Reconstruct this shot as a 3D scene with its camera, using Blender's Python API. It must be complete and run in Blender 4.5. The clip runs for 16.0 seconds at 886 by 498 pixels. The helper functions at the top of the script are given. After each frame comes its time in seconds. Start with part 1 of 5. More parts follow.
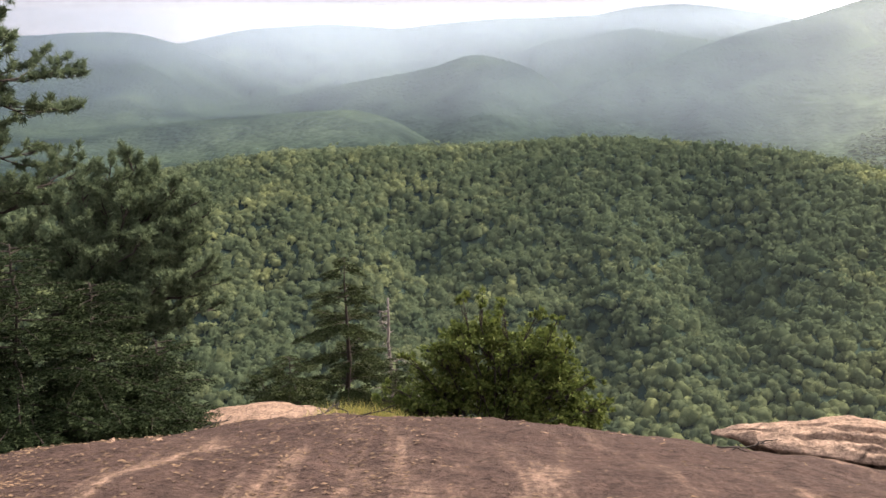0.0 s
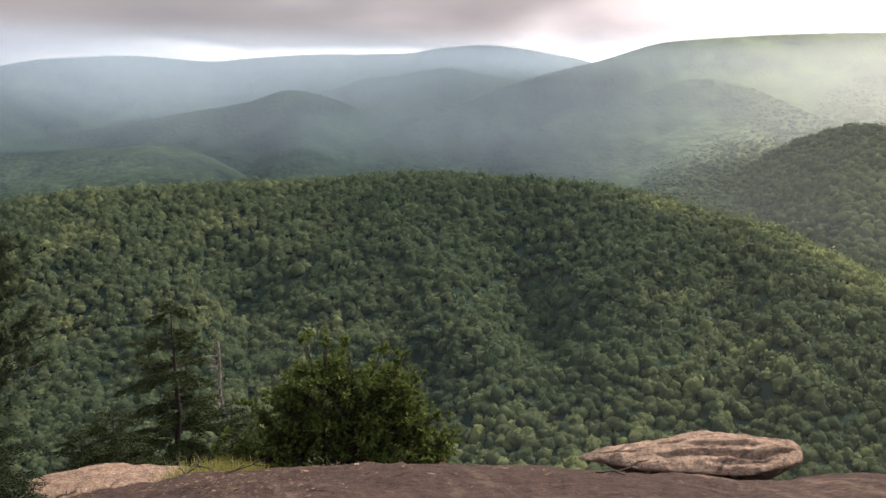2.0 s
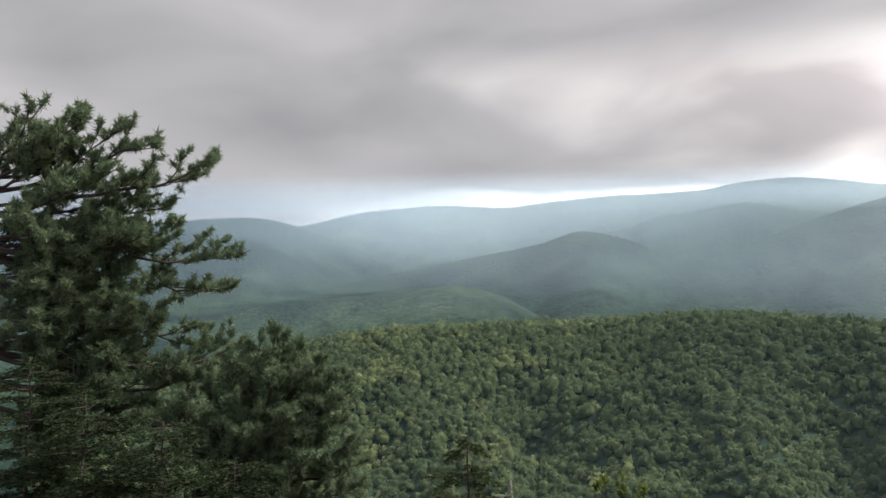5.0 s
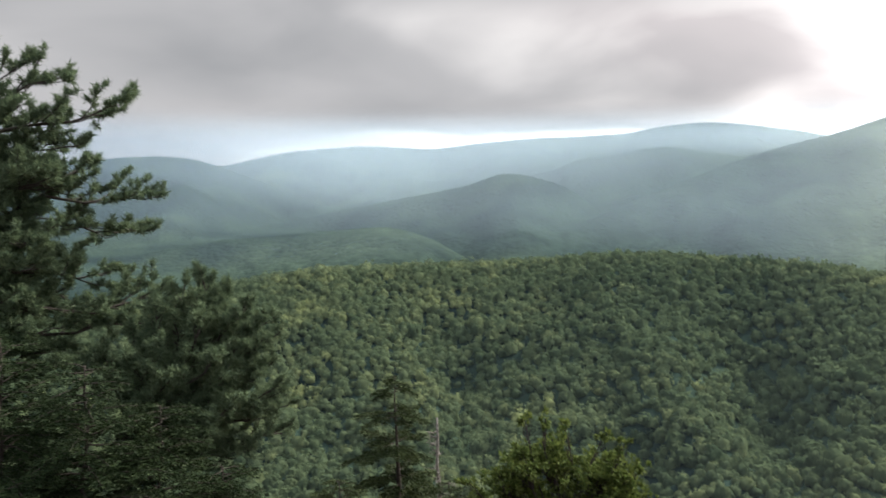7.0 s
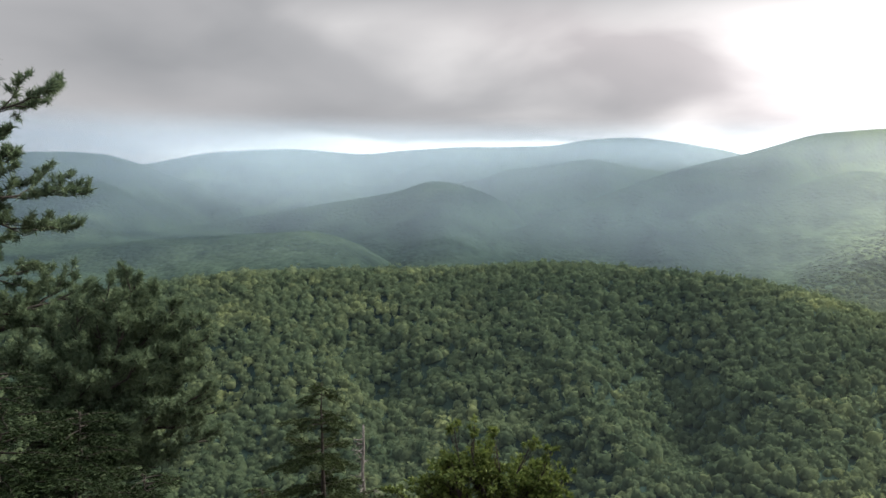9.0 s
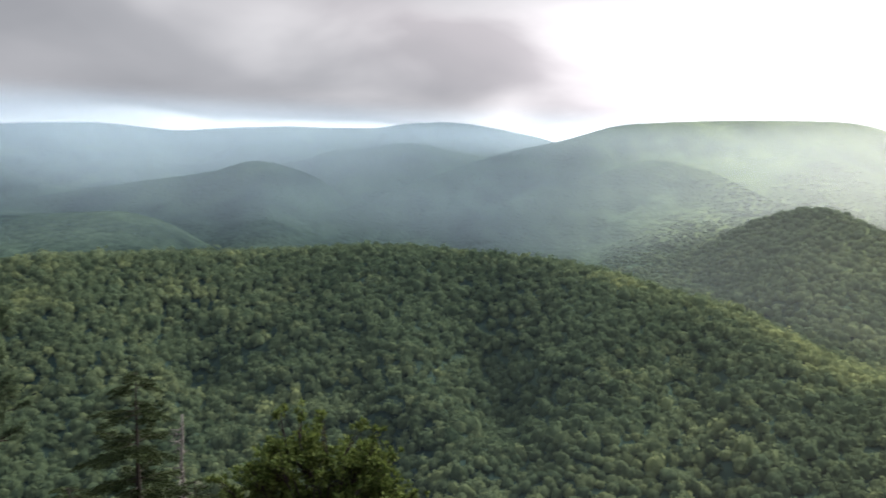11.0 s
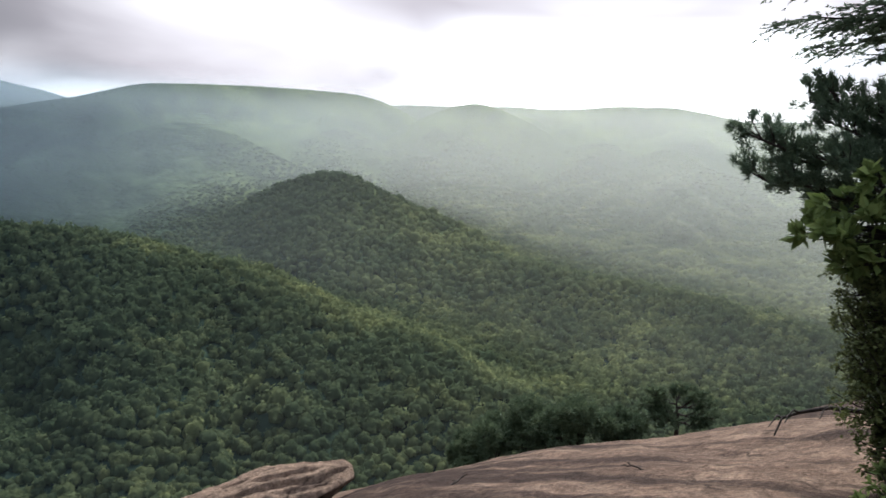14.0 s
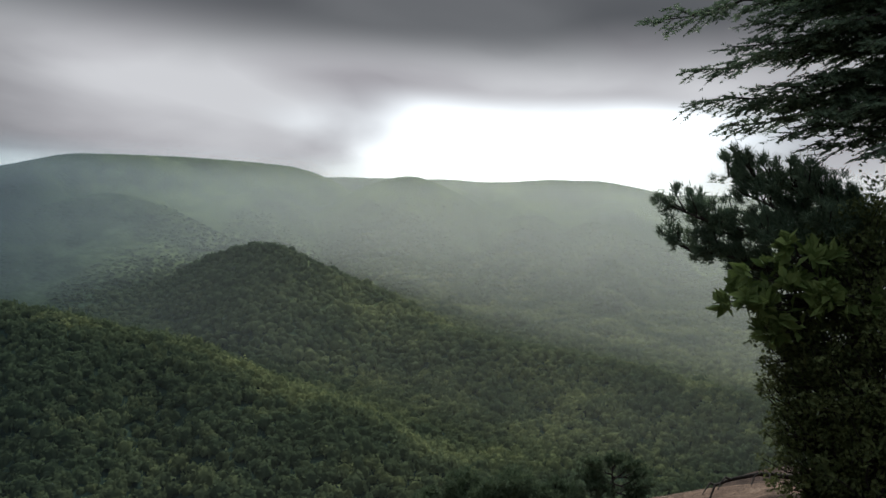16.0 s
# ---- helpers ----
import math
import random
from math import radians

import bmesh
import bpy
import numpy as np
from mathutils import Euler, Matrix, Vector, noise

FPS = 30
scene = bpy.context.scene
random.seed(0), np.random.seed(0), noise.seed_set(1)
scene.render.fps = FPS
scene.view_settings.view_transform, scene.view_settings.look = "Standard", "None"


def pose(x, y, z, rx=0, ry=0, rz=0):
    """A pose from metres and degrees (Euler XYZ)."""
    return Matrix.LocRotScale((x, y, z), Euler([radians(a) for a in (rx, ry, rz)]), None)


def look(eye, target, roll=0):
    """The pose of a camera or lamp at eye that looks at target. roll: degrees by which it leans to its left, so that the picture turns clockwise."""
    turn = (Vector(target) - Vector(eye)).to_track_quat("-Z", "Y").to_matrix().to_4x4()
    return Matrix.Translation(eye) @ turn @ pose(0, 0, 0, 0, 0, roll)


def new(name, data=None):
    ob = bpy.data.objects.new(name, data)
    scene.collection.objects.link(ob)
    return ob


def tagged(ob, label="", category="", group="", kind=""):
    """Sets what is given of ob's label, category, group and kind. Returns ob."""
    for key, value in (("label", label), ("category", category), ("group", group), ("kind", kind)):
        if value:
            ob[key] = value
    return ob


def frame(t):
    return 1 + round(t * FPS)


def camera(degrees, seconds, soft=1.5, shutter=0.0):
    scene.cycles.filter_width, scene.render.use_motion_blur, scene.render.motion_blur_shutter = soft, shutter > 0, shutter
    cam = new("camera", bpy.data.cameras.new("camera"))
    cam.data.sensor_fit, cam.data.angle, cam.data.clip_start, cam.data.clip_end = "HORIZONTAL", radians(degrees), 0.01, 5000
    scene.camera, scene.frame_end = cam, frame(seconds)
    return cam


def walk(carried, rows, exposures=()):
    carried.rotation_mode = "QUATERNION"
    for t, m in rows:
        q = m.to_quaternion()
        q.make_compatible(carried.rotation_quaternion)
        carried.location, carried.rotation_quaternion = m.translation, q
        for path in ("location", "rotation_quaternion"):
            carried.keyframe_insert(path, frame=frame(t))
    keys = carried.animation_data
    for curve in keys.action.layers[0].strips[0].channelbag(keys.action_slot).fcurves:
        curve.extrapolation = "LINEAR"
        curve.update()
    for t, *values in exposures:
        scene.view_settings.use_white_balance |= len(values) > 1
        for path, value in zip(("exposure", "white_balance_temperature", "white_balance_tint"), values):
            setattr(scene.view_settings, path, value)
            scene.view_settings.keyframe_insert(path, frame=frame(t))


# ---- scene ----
cam = camera(58.7, 16.0, 1.5, 0.4)
PATH = [
    (0.0, 0.00, 0.00, 1.6, 78.00, 0.12, -0.04),
    (0.5, -0.10, 0.05, 1.6, 78.68, 0.14, -1.93),
    (1.0, -0.23, 0.11, 1.6, 79.66, 0.82, -6.39),
    (1.5, -0.31, 0.14, 1.6, 80.15, 0.56, -12.05),
    (2.0, -0.36, 0.17, 1.6, 80.54, -0.38, -12.98),
    (2.5, -0.40, 0.18, 1.6, 80.35, 0.21, -8.35),
    (3.0, -0.43, 0.20, 1.6, 80.44, -0.08, -1.06),
    (3.5, -0.46, 0.21, 1.6, 82.84, 0.08, 4.01),
    (4.0, -0.47, 0.22, 1.6, 87.45, 1.16, 6.64),
    (4.2, -0.47, 0.22, 1.6, 89.90, 1.21, 7.63),
    (6.3, -0.47, 0.22, 1.6, 91.00, 0.50, 7.31),
    (6.5, -0.47, 0.22, 1.6, 89.50, 0.44, 6.31),
    (7.0, -0.51, 0.23, 1.6, 86.43, 0.72, 2.38),
    (7.5, -0.57, 0.26, 1.6, 85.17, 1.45, -0.37),
    (8.0, -0.57, 0.26, 1.6, 86.50, -0.29, -1.13),
    (8.2, -0.58, 0.26, 1.6, 86.97, -0.52, -1.41),
    (10.3, -0.67, 0.31, 1.6, 86.29, -0.92, -9.66),
    (10.5, -0.68, 0.31, 1.6, 86.11, -0.94, -11.42),
    (11.0, -0.70, 0.32, 1.6, 85.91, -1.82, -15.54),
    (11.5, -0.74, 0.34, 1.6, 86.38, -1.90, -23.82),
    (12.0, -0.78, 0.36, 1.6, 86.46, -1.08, -31.40),
    (12.5, -0.80, 0.37, 1.6, 85.81, -1.17, -36.79),
    (13.0, -0.82, 0.38, 1.6, 83.82, -1.74, -41.90),
    (13.5, -0.82, 0.38, 1.6, 83.71, -2.18, -45.87),
    (14.0, -0.82, 0.38, 1.6, 84.50, -2.38, -48.80),
    (14.5, -0.82, 0.38, 1.6, 85.68, -2.20, -50.91),
    (15.0, -0.82, 0.38, 1.6, 87.49, -2.08, -52.52),
    (15.5, -0.82, 0.38, 1.6, 88.81, -2.09, -53.26),
    (16.0, -0.82, 0.38, 1.6, 89.85, -2.31, -53.57),
]
EXPOSURES = [(0.0, 0.76, 6900, 22), (0.5, 0.8, 6900, 22), (1.0, 0.45, 6700, 20), (1.5, 0.25, 6650, 19), (2.0, 0.08, 6600, 18), (2.5, 0.08, 6600, 18), (3.0, 0.42, 6600, 17), (3.5, 0.65, 6600, 16), (4.2, 0.3, 6500, 12), (6.5, 0.2, 6350, 10),
             (7.0, 0.35, 6350, 9), (7.5, 0.55, 6400, 9), (8.2, 0.18, 6350, 9), (10.5, 0.2, 6200, 10), (11.5, -0.1, 6050, 11), (12.0, -0.45, 6000, 11), (12.5, -0.62, 5950, 12), (13.5, -0.44, 5850, 11), (14.0, -0.5, 5800, 11), (15.0, -0.78, 5850, 9), (16.0, -1.35, 5850, 6)]
walk(cam, [(t, pose(x, y, z, rx, ry, rz)) for t, x, y, z, rx, ry, rz in PATH], EXPOSURES)

# ---------------------------------------------------------------- sky and sun
SUN_AZ, SUN_EL = 58.0, 42.0
GAP_EL = 11.0  # the sun stands behind the cloud above this opening


def build_world():
    world = bpy.data.worlds.new("world")
    scene.world = world
    world.use_nodes = True
    nt = world.node_tree
    nt.nodes.clear()
    N, L = nt.nodes.new, nt.links.new

    def math_node(op, a, b=None, c=None, clamp=False):
        n = N("ShaderNodeMath")
        n.operation, n.use_clamp = op, clamp
        for i, v in enumerate((a, b, c)):
            if v is None:
                continue
            if isinstance(v, (int, float)):
                n.inputs[i].default_value = v
            else:
                L(v, n.inputs[i])
        return n.outputs[0]

    def smooth(v, lo, hi):
        n = N("ShaderNodeMapRange")
        n.interpolation_type = "SMOOTHSTEP"
        L(v, n.inputs[0])
        n.inputs[1].default_value, n.inputs[2].default_value = lo, hi
        return n.outputs[0]

    co = N("ShaderNodeTexCoord").outputs["Generated"]
    sep = N("ShaderNodeSeparateXYZ")
    L(co, sep.inputs[0])
    x, y, z = sep.outputs
    az = math_node("MULTIPLY", math_node("ARCTAN2", x, y), 57.2958)
    el = math_node("MULTIPLY", math_node("ARCSINE", z), 57.2958)
    # clouds lie in a sheet seen at a slant: streaky along the horizon
    flat = N("ShaderNodeCombineXYZ")
    L(math_node("MULTIPLY", az, 0.040), flat.inputs[0])
    L(math_node("MULTIPLY", el, 0.10), flat.inputs[1])
    streak = N("ShaderNodeTexNoise")
    L(flat.outputs[0], streak.inputs["Vector"])
    streak.inputs["Scale"].default_value, streak.inputs["Detail"].default_value = 1.5, 5.0
    streak.inputs["Roughness"].default_value = 0.38
    streak.inputs["Distortion"].default_value = 0.35
    wob = math_node("SUBTRACT", streak.outputs[0], 0.5)
    # the deck ends in a slanting edge; past it the cloud is thin and pale
    az2 = math_node("ADD", az, math_node("MULTIPLY", wob, 20.0))
    el2 = math_node("ADD", el, math_node("MULTIPLY", wob, 4.0))
    slant = math_node("ADD", az2, math_node("MULTIPLY", math_node("SUBTRACT", math_node("MINIMUM", el2, 13.0), 6.0), 2.5))
    right = math_node("MULTIPLY", smooth(slant, 5.0, 28.0), math_node("SUBTRACT", 1.0, smooth(az2, 82.0, 125.0)))
    thin = math_node("MULTIPLY", right, math_node("SUBTRACT", 1.0, math_node("MULTIPLY", smooth(el2, 11.5, 16.0), 0.93)))
    # a clear strip above the far ridges, and one clear opening under the hidden sun
    strip = math_node("MULTIPLY", math_node("SUBTRACT", 1.0, smooth(el2, 4.0, 5.1)), smooth(az2, -18.0, 6.0))
    strip = math_node("MULTIPLY", strip, math_node("SUBTRACT", 1.0, smooth(az2, 30.0, 44.0)))
    hole = math_node("MULTIPLY", smooth(az2, 41.0, 53.0), math_node("SUBTRACT", 1.0, smooth(az2, 69.0, 80.0)))
    hole = math_node("MULTIPLY", hole, math_node("SUBTRACT", 1.0, smooth(el2, 8.4, 11.4)))
    gap = math_node("MAXIMUM", strip, hole)
    # how near to the hidden sun
    dot = N("ShaderNodeVectorMath")
    dot.operation = "DOT_PRODUCT"
    L(co, dot.inputs[0])
    a, e = radians(SUN_AZ), radians(GAP_EL)
    dot.inputs[1].default_value = (math.sin(a) * math.cos(e), math.cos(a) * math.cos(e), math.sin(e))
    near_sun = smooth(dot.outputs["Value"], 0.93, 1.0)
    sky = N("ShaderNodeTexSky")
    sky.sky_type, sky.sun_disc = "NISHITA", False
    sky.sun_elevation, sky.sun_rotation = radians(SUN_EL), radians(SUN_AZ)
    sky_s = N("ShaderNodeMix")
    sky_s.data_type, sky_s.blend_type = "RGBA", "MULTIPLY"
    sky_s.inputs[0].default_value = 1.0
    L(sky.outputs[0], sky_s.inputs[6])
    sky_s.inputs[7].default_value = (0.09, 0.09, 0.09, 1)
    # thin bright cloud in the break
    glow = N("ShaderNodeMix")
    glow.data_type = "RGBA"
    L(near_sun, glow.inputs[0])
    glow.inputs[6].default_value = (1.35, 1.27, 1.18, 1)
    glow.inputs[7].default_value = (4.2, 4.0, 3.7, 1)
    bright = N("ShaderNodeMix")
    bright.data_type, bright.blend_type = "RGBA", "ADD"
    bright.inputs[0].default_value = 1.0
    L(glow.outputs[2], bright.inputs[6])
    L(sky_s.outputs[2], bright.inputs[7])
    # grey cloud deck, lighter where it is thin
    deck = N("ShaderNodeValToRGB")
    cr = deck.color_ramp
    cr.elements[0].position, cr.elements[0].color = 0.28, (0.335, 0.335, 0.345, 1)
    cr.elements[1].position, cr.elements[1].color = 0.74, (0.59, 0.57, 0.57, 1)
    L(streak.outputs[0], deck.inputs[0])
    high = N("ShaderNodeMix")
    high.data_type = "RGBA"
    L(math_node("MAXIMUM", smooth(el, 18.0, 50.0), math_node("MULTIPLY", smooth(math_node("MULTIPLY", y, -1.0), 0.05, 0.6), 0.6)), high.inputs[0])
    pale = N("ShaderNodeMix")
    pale.data_type = "RGBA"
    L(thin, pale.inputs[0])
    heavy = N("ShaderNodeMix")
    heavy.data_type, heavy.blend_type = "RGBA", "MULTIPLY"
    L(smooth(az2, 18.0, 40.0), heavy.inputs[0])
    L(deck.outputs[0], heavy.inputs[6])
    heavy.inputs[7].default_value = (0.66, 0.66, 0.66, 1)
    L(heavy.outputs[2], pale.inputs[6])
    sheet = N("ShaderNodeMix")
    sheet.data_type = "RGBA"
    L(smooth(az2, 14.0, 32.0), sheet.inputs[0])
    sheet.inputs[6].default_value = (0.98, 0.93, 0.90, 1)
    sheet.inputs[7].default_value = (1.72, 1.60, 1.54, 1)
    lumps = N("ShaderNodeValToRGB")
    lumps.color_ramp.elements[0].position, lumps.color_ramp.elements[0].color = 0.36, (0.66, 0.64, 0.66, 1)
    lumps.color_ramp.elements[1].position, lumps.color_ramp.elements[1].color = 0.60, (1.1, 1.1, 1.1, 1)
    L(streak.outputs[0], lumps.inputs[0])
    broken = N("ShaderNodeMix")
    broken.data_type, broken.blend_type = "RGBA", "MULTIPLY"
    broken.inputs[0].default_value = 1.0
    L(sheet.outputs[2], broken.inputs[6])
    L(lumps.outputs[0], broken.inputs[7])
    L(broken.outputs[2], pale.inputs[7])
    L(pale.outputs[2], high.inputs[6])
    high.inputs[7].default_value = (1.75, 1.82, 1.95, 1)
    mix = N("ShaderNodeMix")
    mix.data_type = "RGBA"
    L(gap, mix.inputs[0])
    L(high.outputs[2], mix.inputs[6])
    L(bright.outputs[2], mix.inputs[7])
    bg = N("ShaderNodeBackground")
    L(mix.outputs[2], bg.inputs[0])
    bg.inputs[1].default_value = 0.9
    out = N("ShaderNodeOutputWorld")
    L(bg.outputs[0], out.inputs[0])


build_world()
sun_data = bpy.data.lights.new("sun", "SUN")
sun_data.energy, sun_data.angle, sun_data.color = 9.5, radians(18), (1.0, 0.92, 0.77)
sun = new("sun", sun_data)
_a, _e = radians(SUN_AZ), radians(SUN_EL)
sun.matrix_world = look((0, 0, 0), (-math.sin(_a) * math.cos(_e), -math.cos(_a) * math.cos(_e), -math.sin(_e)))
sun.location = (0, 0, 300)


# ---------------------------------------------------------------- materials
def mat_base(name, rough=0.8):
    m = bpy.data.materials.new(name)
    m.use_nodes = True
    b = m.node_tree.nodes["Principled BSDF"]
    b.inputs["Roughness"].default_value = rough
    b.inputs["Specular IOR Level"].default_value = 0.25
    return m, m.node_tree.nodes.new, m.node_tree.links.new, b


def coords(N, L, scale=(1, 1, 1)):
    c = N("ShaderNodeTexCoord")
    mp = N("ShaderNodeMapping")
    mp.inputs["Scale"].default_value = scale
    L(c.outputs["Object"], mp.inputs[0])
    return mp.outputs[0]


def noise_tex(N, L, co, scale, detail=5.0, rough=0.6):
    n = N("ShaderNodeTexNoise")
    L(co, n.inputs["Vector"])
    n.inputs["Scale"].default_value, n.inputs["Detail"].default_value, n.inputs["Roughness"].default_value = scale, detail, rough
    return n.outputs[0]


def ramp(N, L, fac, *stops):
    r = N("ShaderNodeValToRGB")
    el = r.color_ramp.elements
    while len(el) < len(stops):
        el.new(0.5)
    for e, (p, c) in zip(el, stops):
        e.position, e.color = p, (*c, 1)
    L(fac, r.inputs[0])
    return r.outputs[0]


def mix_col(N, L, fac, a, b, mode="MIX"):
    m = N("ShaderNodeMix")
    m.data_type, m.blend_type = "RGBA", mode
    for sock, v in ((m.inputs[0], fac), (m.inputs[6], a), (m.inputs[7], b)):
        if isinstance(v, (int, float)):
            sock.default_value = v
        elif isinstance(v, tuple):
            sock.default_value = (*v, 1)
        else:
            L(v, sock)
    return m.outputs[2]


def bump(N, L, height, strength, dist, b, prev=None):
    n = N("ShaderNodeBump")
    n.inputs["Strength"].default_value, n.inputs["Distance"].default_value = strength, dist
    L(height, n.inputs["Height"])
    if prev is not None:
        L(prev, n.inputs["Normal"])
    L(n.outputs[0], b.inputs["Normal"])
    return n.outputs[0]


def mat_canopy(name):
    """Broadleaf canopy: each crown its own green."""
    m, N, L, b = mat_base(name, 0.9)
    b.inputs["Specular IOR Level"].default_value = 0.0
    geo = N("ShaderNodeNewGeometry")
    co = coords(N, L)
    tone = N("ShaderNodeAttribute")
    tone.attribute_name = "tone"
    # besides each crown's own green, tone carries painted sun and shade by place
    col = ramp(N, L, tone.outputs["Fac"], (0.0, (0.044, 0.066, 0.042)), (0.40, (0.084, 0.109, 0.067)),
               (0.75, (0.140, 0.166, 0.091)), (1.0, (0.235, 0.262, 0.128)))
    col = mix_col(N, L, 0.5, col, ramp(N, L, geo.outputs["Random Per Island"], (0.0, (0.72, 0.74, 0.72)), (1.0, (1.3, 1.3, 1.22))), "MULTIPLY")
    wide = noise_tex(N, L, co, 0.012, 4, 0.6)
    col = mix_col(N, L, ramp(N, L, wide, (0.38, (0, 0, 0)), (0.66, (1, 1, 1))), col, (0.072, 0.100, 0.061))
    fine = noise_tex(N, L, co, 1.5, 5, 0.8)
    col = mix_col(N, L, 0.7, col, ramp(N, L, fine, (0.3, (0.55, 0.60, 0.52)), (0.7, (1.3, 1.28, 1.15))), "MULTIPLY")
    L(col, b.inputs["Base Color"])
    bump(N, L, fine, 1.0, 1.0, b)
    tr = N("ShaderNodeBsdfTranslucent")
    L(col, tr.inputs[0])
    mx = N("ShaderNodeMixShader")
    mx.inputs[0].default_value = 0.45
    L(b.outputs[0], mx.inputs[1])
    L(tr.outputs[0], mx.inputs[2])
    L(mx.outputs[0], m.node_tree.nodes["Material Output"].inputs[0])
    return m


def mat_hills(name):
    """Far woods and the forest floor below the crowns."""
    m, N, L, b = mat_base(name, 0.95)
    b.inputs["Specular IOR Level"].default_value = 0.0
    co = coords(N, L)
    vor = N("ShaderNodeTexVoronoi")
    L(co, vor.inputs["Vector"])
    vor.inputs["Scale"].default_value = 0.085
    crown = vor.outputs["Distance"]
    sep = N("ShaderNodeSeparateColor")
    L(vor.outputs["Color"], sep.inputs[0])
    tone = N("ShaderNodeAttribute")
    tone.attribute_name = "tone"
    # dark to pale ramp holds painted cloud shade and sunlight, set by tone
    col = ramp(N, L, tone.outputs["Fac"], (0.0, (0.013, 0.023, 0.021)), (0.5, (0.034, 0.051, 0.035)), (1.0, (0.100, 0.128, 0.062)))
    col = mix_col(N, L, 0.8, col, ramp(N, L, sep.outputs[0], (0.0, (0.70, 0.72, 0.72)), (1.0, (1.3, 1.28, 1.22))), "MULTIPLY")
    wide = noise_tex(N, L, co, 0.006, 5, 0.6)
    col = mix_col(N, L, 0.7, col, ramp(N, L, wide, (0.35, (0.52, 0.57, 0.62)), (0.65, (1.5, 1.44, 1.22))), "MULTIPLY")
    L(col, b.inputs["Base Color"])
    inv = N("ShaderNodeMath")
    inv.operation = "SUBTRACT"
    inv.inputs[0].default_value = 1.0
    L(crown, inv.inputs[1])
    bump(N, L, inv.outputs[0], 0.8, 3.5, b)
    return m


def mat_granite(name, pale=0.0, dark=0.0):
    """Weathered pinkish granite with dark lichen streaks running down the slope."""
    m, N, L, b = mat_base(name, 0.95)
    b.inputs["Specular IOR Level"].default_value = 0.08
    co = coords(N, L)
    grain = noise_tex(N, L, co, 34.0, 6, 0.72)
    mid = noise_tex(N, L, co, 3.2, 7, 0.66)
    patch = noise_tex(N, L, co, 0.5, 4, 0.55)
    streak = noise_tex(N, L, coords(N, L, (1.5, 0.22, 0.5)), 1.6, 6, 0.62)
    flaky = noise_tex(N, L, coords(N, L, (1.0, 2.6, 2.0)), 5.0, 6, 0.7)
    col = ramp(N, L, mid, (0.28, (0.112, 0.076, 0.058)), (0.5, (0.188, 0.130, 0.098)), (0.75, (0.285, 0.208, 0.158)))
    if pale:
        col = mix_col(N, L, pale, col, (0.36, 0.27, 0.20))
        blot = ramp(N, L, noise_tex(N, L, co, 2.4, 6, 0.7), (0.50, (0, 0, 0)), (0.68, (1, 1, 1)))
        col = mix_col(N, L, mix_col(N, L, 0.4, (0, 0, 0), blot), col, (0.105, 0.072, 0.056))
    else:
        # a lichen-black stain spreads over the middle of the dome
        c = N("ShaderNodeTexCoord")
        dist = N("ShaderNodeVectorMath")
        dist.operation = "DISTANCE"
        L(c.outputs["Object"], dist.inputs[0])
        dist.inputs[1].default_value = (-0.3, 8.4, -2.6)
        near = N("ShaderNodeMapRange")
        L(dist.outputs["Value"], near.inputs[0])
        near.inputs[1].default_value, near.inputs[2].default_value = 7.6, 3.0
        near.inputs[3].default_value, near.inputs[4].default_value = -0.06, 0.25
        add = N("ShaderNodeMath")
        L(streak, add.inputs[0])
        L(near.outputs[0], add.inputs[1])
        dark = ramp(N, L, add.outputs[0], (0.44, (0, 0, 0)), (0.61, (1, 1, 1)))
        col = mix_col(N, L, dark, col, ramp(N, L, mid, (0.3, (0.022, 0.017, 0.015)), (0.7, (0.056, 0.040, 0.035))))
        pm = ramp(N, L, patch, (0.48, (0, 0, 0)), (0.66, (1, 1, 1)))
        col = mix_col(N, L, mix_col(N, L, 0.5, (0, 0, 0), pm), col, (0.070, 0.047, 0.039))
        crust = ramp(N, L, flaky, (0.60, (0, 0, 0)), (0.72, (1, 1, 1)))
        col = mix_col(N, L, mix_col(N, L, 0.45, (0, 0, 0), crust), col, (0.27, 0.19, 0.145))
    if dark:
        col = mix_col(N, L, dark, col, (0.050, 0.034, 0.029))
    mottle = noise_tex(N, L, co, 9.0, 7, 0.75)
    col = mix_col(N, L, 0.85, col, ramp(N, L, mottle, (0.34, (0.50, 0.50, 0.52)), (0.50, (1, 1, 1)), (0.66, (1.5, 1.46, 1.42))), "MULTIPLY")
    # hairline cracks and frost-split seams
    warp = N("ShaderNodeVectorMath")
    warp.operation = "MULTIPLY_ADD"
    wn = N("ShaderNodeTexNoise")
    L(co, wn.inputs["Vector"])
    wn.inputs["Scale"].default_value, wn.inputs["Detail"].default_value = 1.3, 4.0
    L(wn.outputs["Color"], warp.inputs[0])
    warp.inputs[1].default_value = (1.1, 1.1, 1.1)
    L(co, warp.inputs[2])
    seam = N("ShaderNodeTexVoronoi")
    seam.feature = "DISTANCE_TO_EDGE"
    L(warp.outputs[0], seam.inputs["Vector"])
    seam.inputs["Scale"].default_value = 0.75
    crack = ramp(N, L, seam.outputs["Distance"], (0.0, (1, 1, 1)), (0.022, (0, 0, 0)))
    thin = ramp(N, L, mid, (0.42, (0, 0, 0)), (0.60, (0.8, 0.8, 0.8)))
    col = mix_col(N, L, mix_col(N, L, 1.0, crack, thin, "MULTIPLY"), col, (0.026, 0.018, 0.015))
    speck = ramp(N, L, grain, (0.30, (0.38, 0.35, 0.33)), (0.55, (1, 1, 1)), (0.74, (1.7, 1.62, 1.52)))
    col = mix_col(N, L, 0.85, col, speck, "MULTIPLY")
    L(col, b.inputs["Base Color"])
